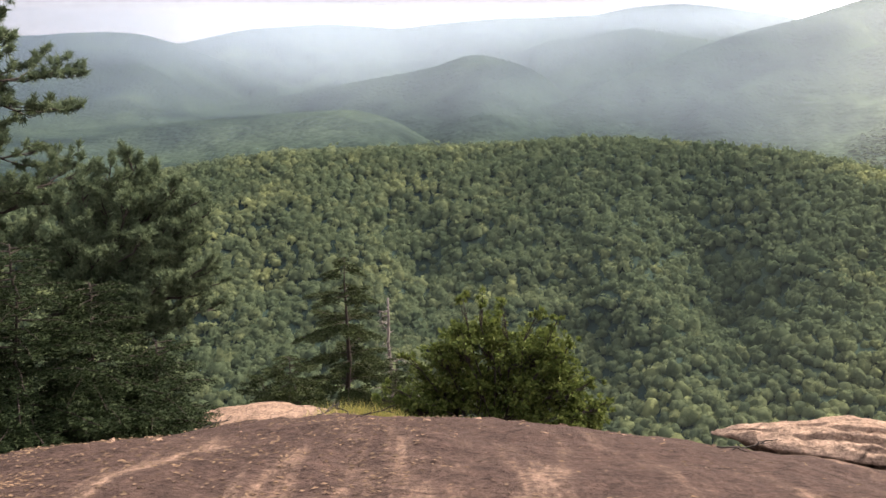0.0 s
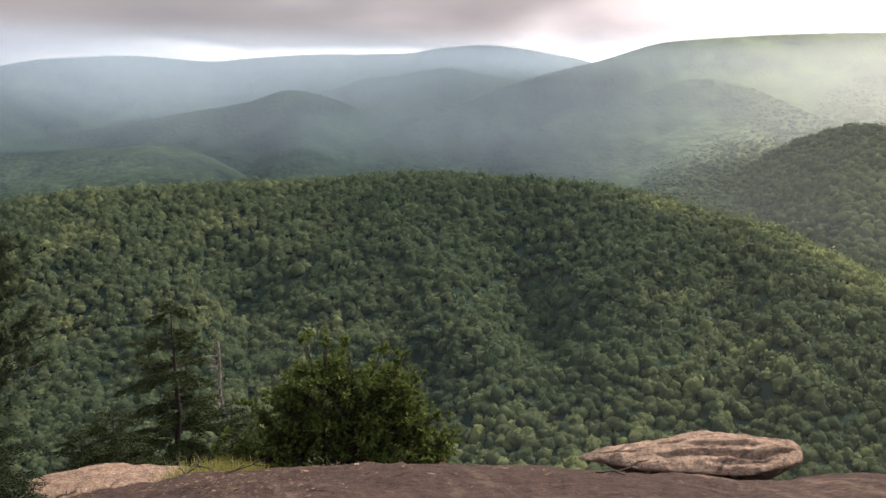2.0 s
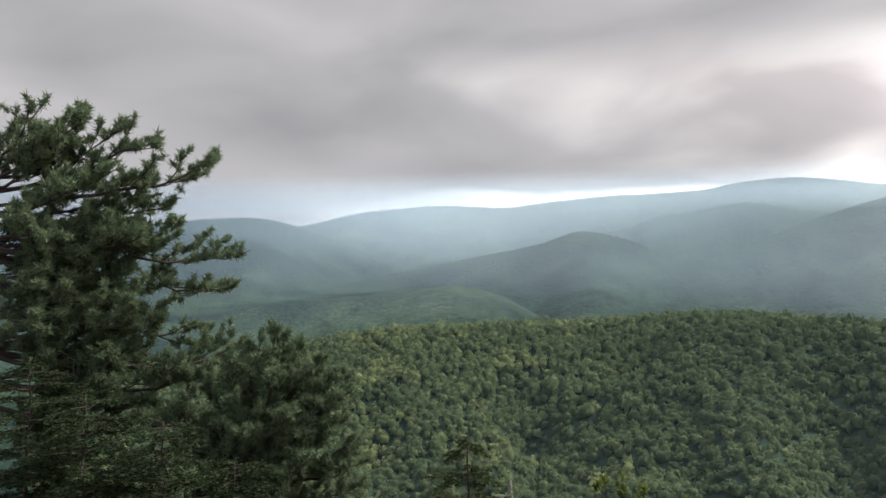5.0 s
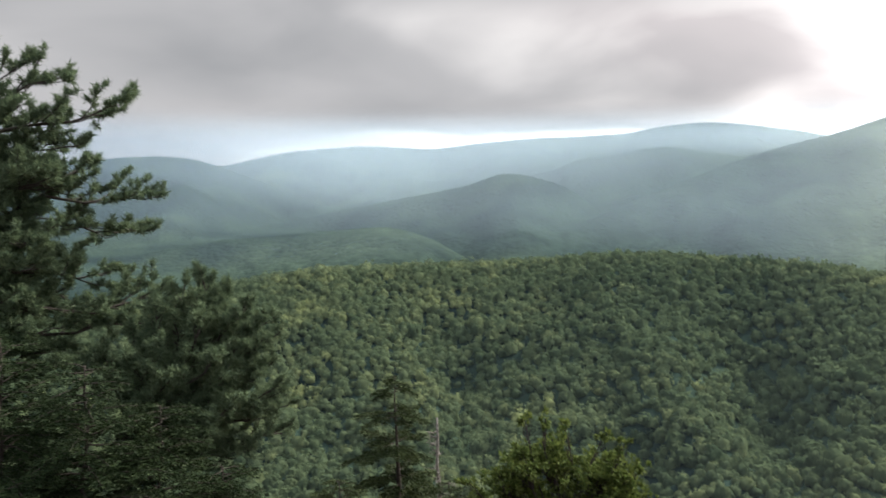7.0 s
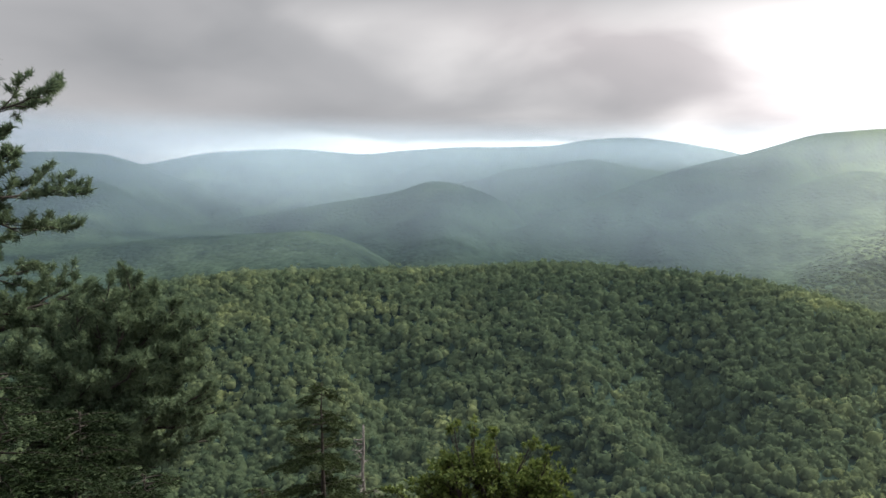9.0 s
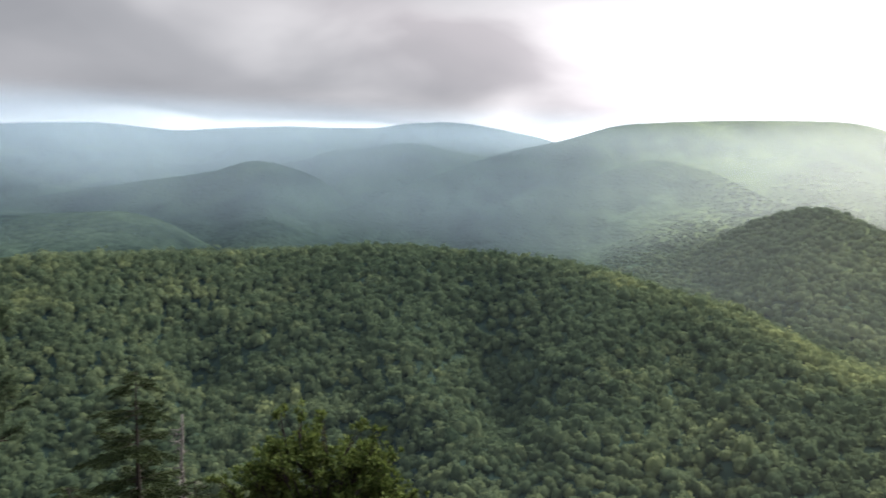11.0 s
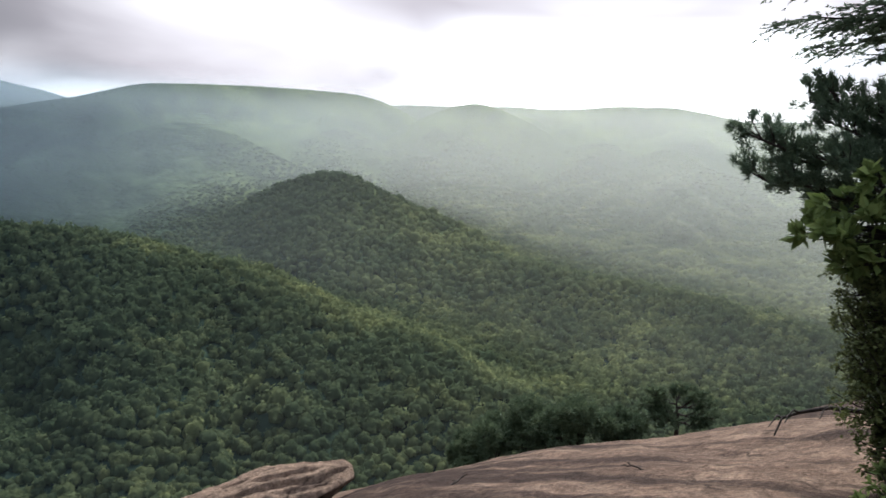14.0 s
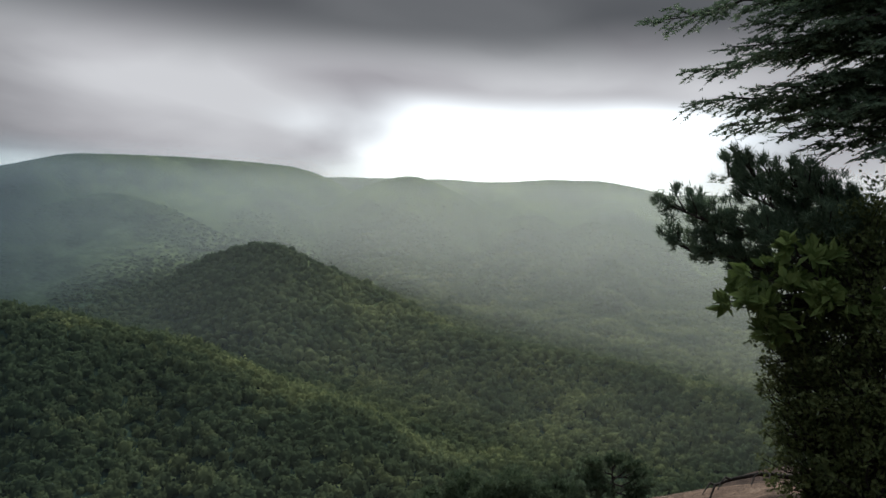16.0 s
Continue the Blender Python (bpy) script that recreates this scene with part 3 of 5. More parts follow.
def build_forest():
    rng = np.random.default_rng(11)
    zones = ((340, 480, 6.2, 2, 28), (480, 1000, 8.4, 1, 24), (1000, 2050, 11.5, 1, 6), (2050, 2750, 15.0, 1, 0))
    for r0, r1, pitch, sub, cards in zones:
        shapes = crown_shapes(sub, 9, cards, r0)
        # jittered grid over the sector
        g = np.arange(-r1, r1, pitch)
        X, Y = np.meshgrid(g, g)
        X = X + rng.uniform(-0.45, 0.45, X.shape) * pitch
        Y = Y + rng.uniform(-0.45, 0.45, Y.shape) * pitch
        R = np.hypot(X, Y)
        A = np.degrees(np.arctan2(X, Y))
        # single crowns can be told apart out to here; past it the woods are one cover
        reach = np.interp(A, (-36, 10, 26, 42, 86), (1230, 1230, 1500, 2750, 2750)) * (1 + 0.1 * fbm(X / 130, Y / 130, 3))
        ok = (R >= r0) & (R < np.minimum(r1, reach)) & (A > -36) & (A < 86)
        X, Y, R, A, edge = X[ok], Y[ok], R[ok], A[ok], sstep(R / reach, 0.78, 1.0)[ok]
        Z = land_height(A, R)
        if r0 >= 450:
            # leave out what lies deep behind a crest
            hidden = np.zeros(len(R), bool)
            for f in np.linspace(0.35, 0.985, 30):
                rq = np.maximum(R * f, 340)
                hidden |= (land_height(A, rq) + 2.0) / rq > (Z + 14) / R
            X, Y, R, A, Z, edge = (v[~hidden] for v in (X, Y, R, A, Z, edge))
        n = len(X)
        size = pitch * (0.45 + 0.32 * rng.beta(1.6, 2.2, n)) * np.where(rng.random(n) < 0.10, 1.35, 1.0)
        tall = size * rng.uniform(0.85, 1.4, n)
        tall = tall * (1 - (0.8 - 0.35 * sstep(A, 28, 42)) * sstep(R, 1100, 2000))
        size, tall = size * (1 - 0.35 * edge), tall * (1 - 0.75 * edge)
        turn = rng.uniform(0, 6.283, n)
        even = 0.9 if r0 < 900 else 0.3
        tone = np.clip(0.45 + even * (rng.beta(2.0, 2.4, n) - 0.45) + (0.45 if r0 < 900 else 0.2) * fbm(X / 60, Y / 60, 3) + 0.4 * fbm(X / 190, Y / 190, 2), 0, 1)
        # sunlight on the far valley to one side, put into the crowns as paler tone
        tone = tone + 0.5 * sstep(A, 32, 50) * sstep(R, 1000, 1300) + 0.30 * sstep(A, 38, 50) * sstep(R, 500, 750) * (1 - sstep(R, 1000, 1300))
        # shade on the near hill's broad face and on the far ridges ahead, as darker tone
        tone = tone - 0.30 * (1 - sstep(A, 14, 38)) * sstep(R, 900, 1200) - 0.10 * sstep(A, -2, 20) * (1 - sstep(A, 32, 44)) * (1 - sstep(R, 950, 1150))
        # paler at the hill's foot, darker higher up on the left
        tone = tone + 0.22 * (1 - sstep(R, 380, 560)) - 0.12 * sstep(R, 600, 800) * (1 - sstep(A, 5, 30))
        # lit strip along the spur that leads off the near hill, painted into its crowns
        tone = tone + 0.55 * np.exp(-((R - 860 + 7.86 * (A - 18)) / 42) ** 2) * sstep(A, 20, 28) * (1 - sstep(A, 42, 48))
        # the valley's painted sunlight taken back off the cone hill
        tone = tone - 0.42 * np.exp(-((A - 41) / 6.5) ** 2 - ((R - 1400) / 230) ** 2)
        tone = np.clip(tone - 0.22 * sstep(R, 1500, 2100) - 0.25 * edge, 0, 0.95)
        kind = rng.integers(0, len(shapes), n)
        VV, FF, TT, base = [], [], [], 0
        for k, (sv, sf) in enumerate(shapes):
            i = np.where(kind == k)[0]
            c, s = np.cos(turn[i])[:, None], np.sin(turn[i])[:, None]
            px = (sv[:, 0] * c - sv[:, 1] * s) * size[i, None] + X[i, None]
            py = (sv[:, 0] * s + sv[:, 1] * c) * size[i, None] + Y[i, None]
            pz = sv[:, 2] * tall[i, None] + (Z[i] + 0.4 + 0.25 * tall[i] + (1.4 if r0 < 900 else 0.5) * (turn[i] * 7.13 % 2.0 - 1.0) - 0.6)[:, None]
            VV.append(np.stack([px, py, pz], -1).reshape(-1, 3))
            FF.append((sf[None] + (np.arange(len(i)) * len(sv))[:, None, None] + base).reshape(-1, 3))
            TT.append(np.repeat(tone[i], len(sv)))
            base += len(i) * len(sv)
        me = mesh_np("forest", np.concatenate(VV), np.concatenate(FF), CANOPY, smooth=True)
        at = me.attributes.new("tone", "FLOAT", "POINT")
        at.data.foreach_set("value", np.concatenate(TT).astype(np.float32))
        tagged(new("forest", me), "dense green broadleaf forest covering the hillsides", "forest", kind="stuff")


build_forest()


# ---------------------------------------------------------------- haze between the ridges, as added sheets
HAZE_SHEETS = (  # bearings, distances, density, height over which it thins to the ground
    ((-75, 120), (320, 320), (0.010, 0.008), 40),
    ((-75, 0, 26, 36, 46, 60, 120), (960, 960, 950, 950, 900, 700, 700), (0.065, 0.06, 0.05, 0.035, 0.02, 0.02, 0.02), 60),
    ((-75, 0, 20, 41, 50, 56, 66, 76, 120), (1330, 1330, 1480, 1560, 1390, 1220, 1070, 965, 965), (0.03, 0.03, 0.06, 0.09, 0.11, 0.12, 0.12, 0.12, 0.12), 70),
    ((-75, -20, 0, 20, 41, 56, 76, 120), (1900, 1880, 1700, 1700, 1900, 1650, 1400, 1400), (0.18, 0.17, 0.10, 0.07, 0.10, 0.13, 0.13, 0.13), 120),
    ((-75, -15, 8, 15, 30, 50, 70, 120), (2700, 2680, 2260, 2300, 2330, 2100, 1900, 1900), (0.26, 0.23, 0.12, 0.10, 0.09, 0.10, 0.10, 0.10), 130),
    ((-75, -25, 0, 15, 32, 50, 70, 120), (3320, 3320, 3080, 3080, 2960, 3030, 2650, 2650), (0.17, 0.17, 0.17, 0.16, 0.15, 0.14, 0.13, 0.13), 150),
    ((-75, 120), (3620, 3400), (0.14, 0.13), 150),
)


def build_haze_sheets():
    for bear, dists, dense, fade in HAZE_SHEETS:
        az = np.arange(-75, 120.1, 1.0)
        dist = np.interp(az, bear, dists)
        dist = np.convolve(np.pad(dist, 6, mode="edge"), np.ones(13) / 13, mode="valid")
        up = np.concatenate([np.linspace(0, 1, 15)[:-1] * 0.3, 0.3 + 0.7 * np.linspace(0, 1, 18)])
        A, S = np.meshgrid(az, up, indexing="ij")
        thickness = np.interp(A, bear, dense)
        D = np.repeat(dist[:, None], len(up), 1)
        foot = land_height(az, dist) - 8
        foot = np.convolve(np.pad(foot, 8, mode="edge"), np.ones(17) / 17, mode="valid")[:, None]
        U = S * (0.19 * D - foot)
        Z = foot + U
        V = np.stack([D * np.sin(np.radians(A)), D * np.cos(np.radians(A)), Z], -1)
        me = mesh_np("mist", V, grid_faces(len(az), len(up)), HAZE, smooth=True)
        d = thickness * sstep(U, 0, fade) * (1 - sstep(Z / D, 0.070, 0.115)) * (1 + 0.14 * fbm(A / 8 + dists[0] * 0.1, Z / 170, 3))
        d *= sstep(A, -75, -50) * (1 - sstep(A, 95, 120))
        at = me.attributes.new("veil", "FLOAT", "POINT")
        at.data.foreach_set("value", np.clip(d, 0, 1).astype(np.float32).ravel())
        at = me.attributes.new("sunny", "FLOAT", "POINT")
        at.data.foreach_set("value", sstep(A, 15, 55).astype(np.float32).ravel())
        tagged(new("mist", me), "thin pale sheet standing in for the haze between the mountain ridges", "mist", kind="stuff")


build_haze_sheets()


# ---------------------------------------------------------------- plants: common pieces
UP = Vector((0, 0, 1))


def aim(az, el, r, ex=0.0):
    """A place r metres off level-wise, el degrees above the level of the eye, seen from ex metres to the side."""
    return Vector((ex + r * math.sin(radians(az)), -0.46 * ex + r * math.cos(radians(az)), EYE + r * math.tan(radians(el))))


def on_rock(az, r, ex=0.0, sink=0.0):
    x, y = ex + r * math.sin(radians(az)), -0.46 * ex + r * math.cos(radians(az))
    return Vector((x, y, float(rock_height(np.array(math.degrees(math.atan2(x, y))), np.array(math.hypot(x, y)))) - sink))


class Build:
    """Gathers points and triangles for one mesh."""

    def __init__(self):
        self.v, self.f, self.n = [], [], 0

    def add(self, v, f):
        v = np.asarray(v, float).reshape(-1, 3)
        self.v.append(v)
        self.f.append(np.asarray(f, int).reshape(-1, 3) + self.n)
        self.n += len(v)

    def tube(self, pts, r0, r1, sides=6):
        pts = [Vector(p) for p in pts]
        m = len(pts)
        rings = []
        for i, p in enumerate(pts):
            d = (pts[min(i + 1, m - 1)] - pts[max(i - 1, 0)]).normalized()
            a = d.cross(UP if abs(d.z) < 0.9 else Vector((1, 0, 0))).normalized()
            b = d.cross(a)
            r = r0 + (r1 - r0) * i / (m - 1)
            for k in range(sides):
                t = 6.2832 * k / sides
                rings.append(p + (a * math.cos(t) + b * math.sin(t)) * r)
        f = []
        for i in range(m - 1):
            for k in range(sides):
                a0, a1 = i * sides + k, i * sides + (k + 1) % sides
                f += [(a0, a1, a1 + sides), (a0, a1 + sides, a0 + sides)]
        rings.append(pts[-1])
        top = len(rings) - 1
        f += [(top - 1 - sides + k + 1 - 1, top - sides + (k + 1) % sides, top) for k in range(sides)]
        self.add(rings, f)

    def blades(self, base, way, length, width, rng):
        """Thin tapering blades: arrays of feet and of directions."""
        base, way = np.asarray(base), np.asarray(way)
        n = len(base)
        way = way / np.maximum(np.linalg.norm(way, axis=1), 1e-6)[:, None]
        side = np.cross(way, rng.normal(size=(n, 3)))
        side /= np.maximum(np.linalg.norm(side, axis=1), 1e-6)[:, None]
        ln = (length * rng.uniform(0.7, 1.15, n))[:, None]
        w = (width * rng.uniform(0.7, 1.2, n))[:, None] * 0.5
        v = np.stack([base - side * w, base + side * w, base + way * ln], 1)
        self.add(v.reshape(-1, 3), np.arange(3 * n).reshape(-1, 3))

    def leaves(self, base, way, length, width, rng, level=0.6):
        """Broad leaves: two halves folded a little along the rib."""
        base, way = np.asarray(base), np.asarray(way)
        n = len(base)
        way = way / np.maximum(np.linalg.norm(way, axis=1), 1e-6)[:, None]
        up = rng.normal(size=(n, 3)) * (1 - level) + np.array([0, 0, level])
        side = np.cross(way, up)
        side /= np.maximum(np.linalg.norm(side, axis=1), 1e-6)[:, None]
        nrm = np.cross(side, way)
        ln = (length * rng.uniform(0.65, 1.2, n))[:, None]
        w = (width * rng.uniform(0.7, 1.15, n))[:, None] * 0.5
        mid = base + way * ln * 0.5
        v = np.stack([base, mid + side * w + nrm * w * 0.35, base + way * ln, mid - side * w + nrm * w * 0.35], 1)
        i = np.arange(n)[:, None] * 4
        f = np.concatenate([i + np.array([[0, 1, 2]]), i + np.array([[0, 2, 3]])])
        self.add(v.reshape(-1, 3), f)

    def mesh(self, name, material, origin, smooth=False):
        v = np.concatenate(self.v) - np.array(origin)
        return mesh_np(name, v, np.concatenate(self.f), material, smooth)

    def tris(self):
        return sum(len(f) for f in self.f)


def curve(a, b, sag, steps, rng, wob=0.03):
    """Points from a to b that bow by sag metres (positive: droops in the middle)."""
    a, b = Vector(a), Vector(b)
    length = (b - a).length
    pts = []
    for i in range(steps + 1):
        s = i / steps
        p = a.lerp(b, s) - UP * sag * math.sin(math.pi * s)
        if 0 < i < steps:
            p += Vector(rng.normal(size=3)) * wob * length
        pts.append(p)
    return pts


def along(pts, s):
    s = max(0.0, min(0.9999, s)) * (len(pts) - 1)
    i = int(s)
    return pts[i].lerp(pts[i + 1], s - i), (pts[i + 1] - pts[i]).normalized()


def needle_tufts(build, feet, ways, count, length, width, rng):
    feet, ways = np.array(feet), np.array(ways)
    base = np.repeat(feet, count, 0)
    way = np.repeat(ways, count, 0) * 0.85 + rng.normal(size=(len(base), 3)) * 0.48
    build.blades(base + rng.normal(size=base.shape) * 0.012, way, length, width, rng)


def pine_branch(wood, green, start, tip, thick, rng, twigs=34, spread=0.34, tuft=14, needle=0.085, width=0.011, sag=None, inner=0.22):
    """A crooked limb with side twigs that end in bunches of needles."""
    start, tip = Vector(start), Vector(tip)
    length = (tip - start).length
    pts = curve(start, tip, 0.07 * length if sag is None else sag, 8, rng, 0.018)
    wood.tube(pts, thick, 0.006, 6)
    feet, ways = [], []
    for k in range(twigs):
        s = inner + (1 - inner) * (k + rng.uniform(0, 1)) / twigs
        p, d = along(pts, s)
        out = Vector(rng.normal(size=3))
        out = (out - d * out.dot(d)).normalized()
        way = (d * 0.75 + out * 0.75 + UP * 0.30).normalized()
        ln = length * spread * (1.15 - 0.75 * s) * rng.uniform(0.45, 1.0) + 0.07
        end = p + way * ln + UP * 0.05
        tw = curve(p, end, 0.03 * ln, 3, rng, 0.05)
        wood.tube(tw, 0.0075, 0.003, 3)
        for q in range(max(3, int(ln / 0.06))):
            u = 0.45 + 0.55 * (q + rng.uniform(0, 1)) / max(3, int(ln / 0.06))
            a, b = along(tw, u)
            side = Vector(rng.normal(size=3)) * 0.018
            feet.append(a + side)
            ways.append((b + side * 6 + UP * 0.35).normalized())
        feet.append(end)
        ways.append(way)
    for q in range(5):
        feet.append(pts[-1] + Vector(rng.normal(size=3)) * 0.03)
        ways.append((pts[-1] - pts[-2]).normalized())
    needle_tufts(green, feet, ways, tuft, needle, width, rng)


def pine_limb(wood, green, start, tip, thick, rng, twigs=34, spread=0.34, tuft=14, needle=0.085, width=0.011):
    """A crooked limb that forks level-wise into branchlets; only the ends of their shoots carry round bunches of needles."""
    start, tip = Vector(start), Vector(tip)
    length = (tip - start).length
    pts = curve(start, tip, 0.05 * length, 8, rng, 0.022)
    wood.tube(pts, thick, 0.008, 6)
    flat = (tip - start).cross(UP).normalized()
    feet, ways = [], []
    n = max(6, twigs // 4)
    for k in range(n + 1):
        last = k == n
        s = 1.0 if last else 0.24 + 0.74 * (k + rng.uniform(0, 1)) / n
        p, d = along(pts, s)
        way = d if last else (d * 0.8 + flat * (1 if k % 2 else -1) * rng.uniform(0.25, 1.0) + UP * rng.uniform(-0.25, 0.55)).normalized()
        ln = 0.16 if last else length * spread * (1.2 - 0.75 * s) * rng.uniform(0.5, 1.05) + 0.12
        bl = curve(p, p + way * ln + UP * 0.12 * ln, 0.06 * ln, 4, rng, 0.035)
        wood.tube(bl, 0.010, 0.005, 4)
        m = max(3, int(ln / 0.085))
        for q in range(m + 1):
            a, e = along(bl, 0.38 + 0.62 * q / m)
            out = Vector(rng.normal(size=3))
            sw = (e * 0.7 + out * 0.42 + UP * 0.38).normalized()
            sl = rng.uniform(0.06, 0.15)
            wood.tube([a, a + sw * sl * 0.6, a + sw * sl], 0.005, 0.003, 3)
            for g in (0.45, 0.75, 1.0):
                feet.append(a + sw * sl * g)
                ways.append(sw)
    feet, ways = np.array(feet), np.array(ways)
    base = np.repeat(feet, tuft, 0)
    way = np.repeat(ways, tuft, 0) * 0.52 + rng.normal(size=(len(base), 3)) * 0.55
    green.blades(base + rng.normal(size=base.shape) * 0.014, way, needle, width, rng)


def pine_tree(name, label, spine, thick, branches, seed, group="", needle=0.085, width=0.010, tuft=26, leaf_mat=None, fill=0, twigs=34, spread=0.34, limb_of=pine_limb):
    """A rough-barked pine: its trunk follows spine; branches are (height share, tip)."""
    rng = np.random.default_rng(seed)
    base = Vector(spine[0])
    tree = thing(name, label, "tree", base, group)
    wood = Build()
    pts = []
    for a, b in zip(spine[:-1], spine[1:]):
        pts += curve(a, b, 0, 4, rng, 0.012)[:-1]
    pts.append(Vector(spine[-1]))
    wood.tube(pts, thick, thick * 0.2, 9)
    part("trunk", wood.mesh("trunk", BARK, base, True), tree)
    tips = list(branches)
    for k in range(fill):
        (s0, t0), (s1, t1) = (branches[int(i)] for i in rng.integers(len(branches), size=2))
        u = rng.uniform(0.2, 0.8)
        s = s0 + (s1 - s0) * u
        p, _ = along(pts, s)
        tips.append((s, p.lerp(t0.lerp(t1, u), rng.uniform(0.6, 1.0)) + Vector(rng.normal(size=3)) * 0.14))
    for s, tip in tips:
        p, _ = along(pts, s)
        bw, gr = Build(), Build()
        L = (Vector(tip) - p).length
        limb_of(bw, gr, p, tip, 0.012 + 0.012 * L, rng, int(twigs * (0.5 + 0.22 * L)), spread, tuft, needle, width)
        limb = part("branch", bw.mesh("branch", BARK, base, True), tree)
        part("needles", gr.mesh("needles", leaf_mat or NEEDLE, base), limb)
    return tree


def spray(wood, green, start, tip, rng, blade=0.035, width=0.013, density=1.0, droop=0.10, spread=0.45):
    """A hemlock bough: a flat drooping fan of fine twigs, needles on both sides."""
    start, tip = Vector(start), Vector(tip)
    length = (tip - start).length
    pts = curve(start, tip, -droop * length * 0.5, 6, rng, 0.01)
    wood.tube(pts, 0.006 + 0.008 * length, 0.003, 4)
    d0 = (tip - start).normalized()
    side0 = d0.cross(UP).normalized()
    base, way = [], []
    n = max(8, int(length * 24 * density))
    for k in range(n):
        s = 0.15 + 0.85 * (k + rng.uniform(0, 1)) / n
        p, d = along(pts, s)
        sg = 1 if k % 2 else -1
        w = (d * 0.8 + side0 * sg * rng.uniform(0.5, 1.0) + UP * rng.uniform(-0.25, 0.12)).normalized()
        ln = length * spread * (1.05 - s) * rng.uniform(0.55, 1.0) + 0.08
        m = max(5, int(ln / 0.026 * density))
        for q in range(m):
            u = (q + rng.uniform(0, 1)) / m
            at = p + w * ln * u - UP * 0.12 * ln * u * u + Vector(rng.normal(size=3)) * 0.012
            for sg2 in (-1, 1):
                base.append(at)
                way.append(w * 0.7 + w.cross(UP) * sg2 * 0.8 + Vector(rng.normal(size=3)) * 0.25)
    green.blades(np.array(base), np.array([tuple(v) for v in way]), blade, width, rng)


def fir_bough(wood, green, start, tip, rng, needle=0.022, width=0.011):
    """A level bough: side twigs in one plane, drooping at the ends, each with short forked shoots set with flat needles."""
    start, tip = Vector(start), Vector(tip)
    length = (tip - start).length
    pts = curve(start, tip, -0.04 * length, 7, rng, 0.012)
    wood.tube(pts, 0.006 + 0.007 * length, 0.003, 5)
    side0 = (tip - start).cross(UP).normalized()
    base, way = [], []
    n = int(length * 24) + 8
    for k in range(n):
        s = 0.22 + 0.78 * (k + rng.uniform(0, 1)) / n
        p, d = along(pts, s)
        w = (d * 0.9 + side0 * (1 if k % 2 else -1) * rng.uniform(0.35, 1.0) + UP * rng.uniform(-0.35, 0.22)).normalized()
        ln = (0.30 * length * (1.08 - s) + 0.09) * rng.uniform(0.4, 1.15)
        tw = curve(p, p + w * ln - UP * 0.10 * ln, -0.05 * ln, 3, rng, 0.03)
        wood.tube(tw, 0.004, 0.002, 3)
        m = max(3, int(ln / 0.030))
        for q in range(m):
            a, e = along(tw, 0.15 + 0.75 * (q + rng.uniform(0, 1)) / m)
            sw = (e * 0.8 + e.cross(UP) * (1 if q % 2 else -1) * rng.uniform(0.3, 0.9) + UP * rng.uniform(-0.3, 0.2)).normalized()
            sl = rng.uniform(0.035, 0.10)
            across = sw.cross(UP).normalized()
            for g in range(9):
                base.append(a + sw * sl * (g + 0.5) / 9)
                way.append(sw * 0.6 + across * (1 if g % 2 else -1) + UP * rng.normal() * 0.35)
    green.blades(np.array([tuple(v) for v in base]), np.array([tuple(v) for v in way]), needle, width, rng)


def hemlock(name, label, base, top, low, reach, seed, boughs=60, thick=0.05, gap=0.0, lean_out=0.0, blade=0.05, width=0.02, density=0.8, group="", power=0.8, taper=1.0, leaf_mat=None):
    """A conifer with level, feathery boughs in loose tiers."""
    rng = np.random.default_rng(seed)
    base, top = Vector(base), Vector(top)
    tree = thing(name, label, "tree", base, group)
    wood = Build()
    pts = curve(base, top, 0, 8, rng, 0.006)
    wood.tube(pts, thick, 0.008, 8)
    part("trunk", wood.mesh("trunk", BARK, base, True), tree)
    ang = 0.0
    for k in range(boughs):
        s = low + (0.99 - low) * (k / (boughs - 1))
        if gap and (s * 7.0) % 1.0 < gap:
            s += gap / 7.0
        p, _ = along(pts, s)
        ang += 2.4 + rng.uniform(-0.5, 0.5)
        ln = reach * ((1.02 - s) / (1.02 - low)) ** power * taper * rng.uniform(0.55, 1.12) + 0.16
        tip = p + Vector((math.cos(ang) * ln, math.sin(ang) * ln, ln * rng.uniform(-0.18, 0.12) + lean_out * ln))
        bw, gr = Build(), Build()
        spray(bw, gr, p, tip, rng, blade, width, density)
        limb = part("bough", bw.mesh("bough", BARK, base, True), tree)
        part("needles", gr.mesh("needles", leaf_mat or NEEDLE_SOFT, base), limb)
    return tree


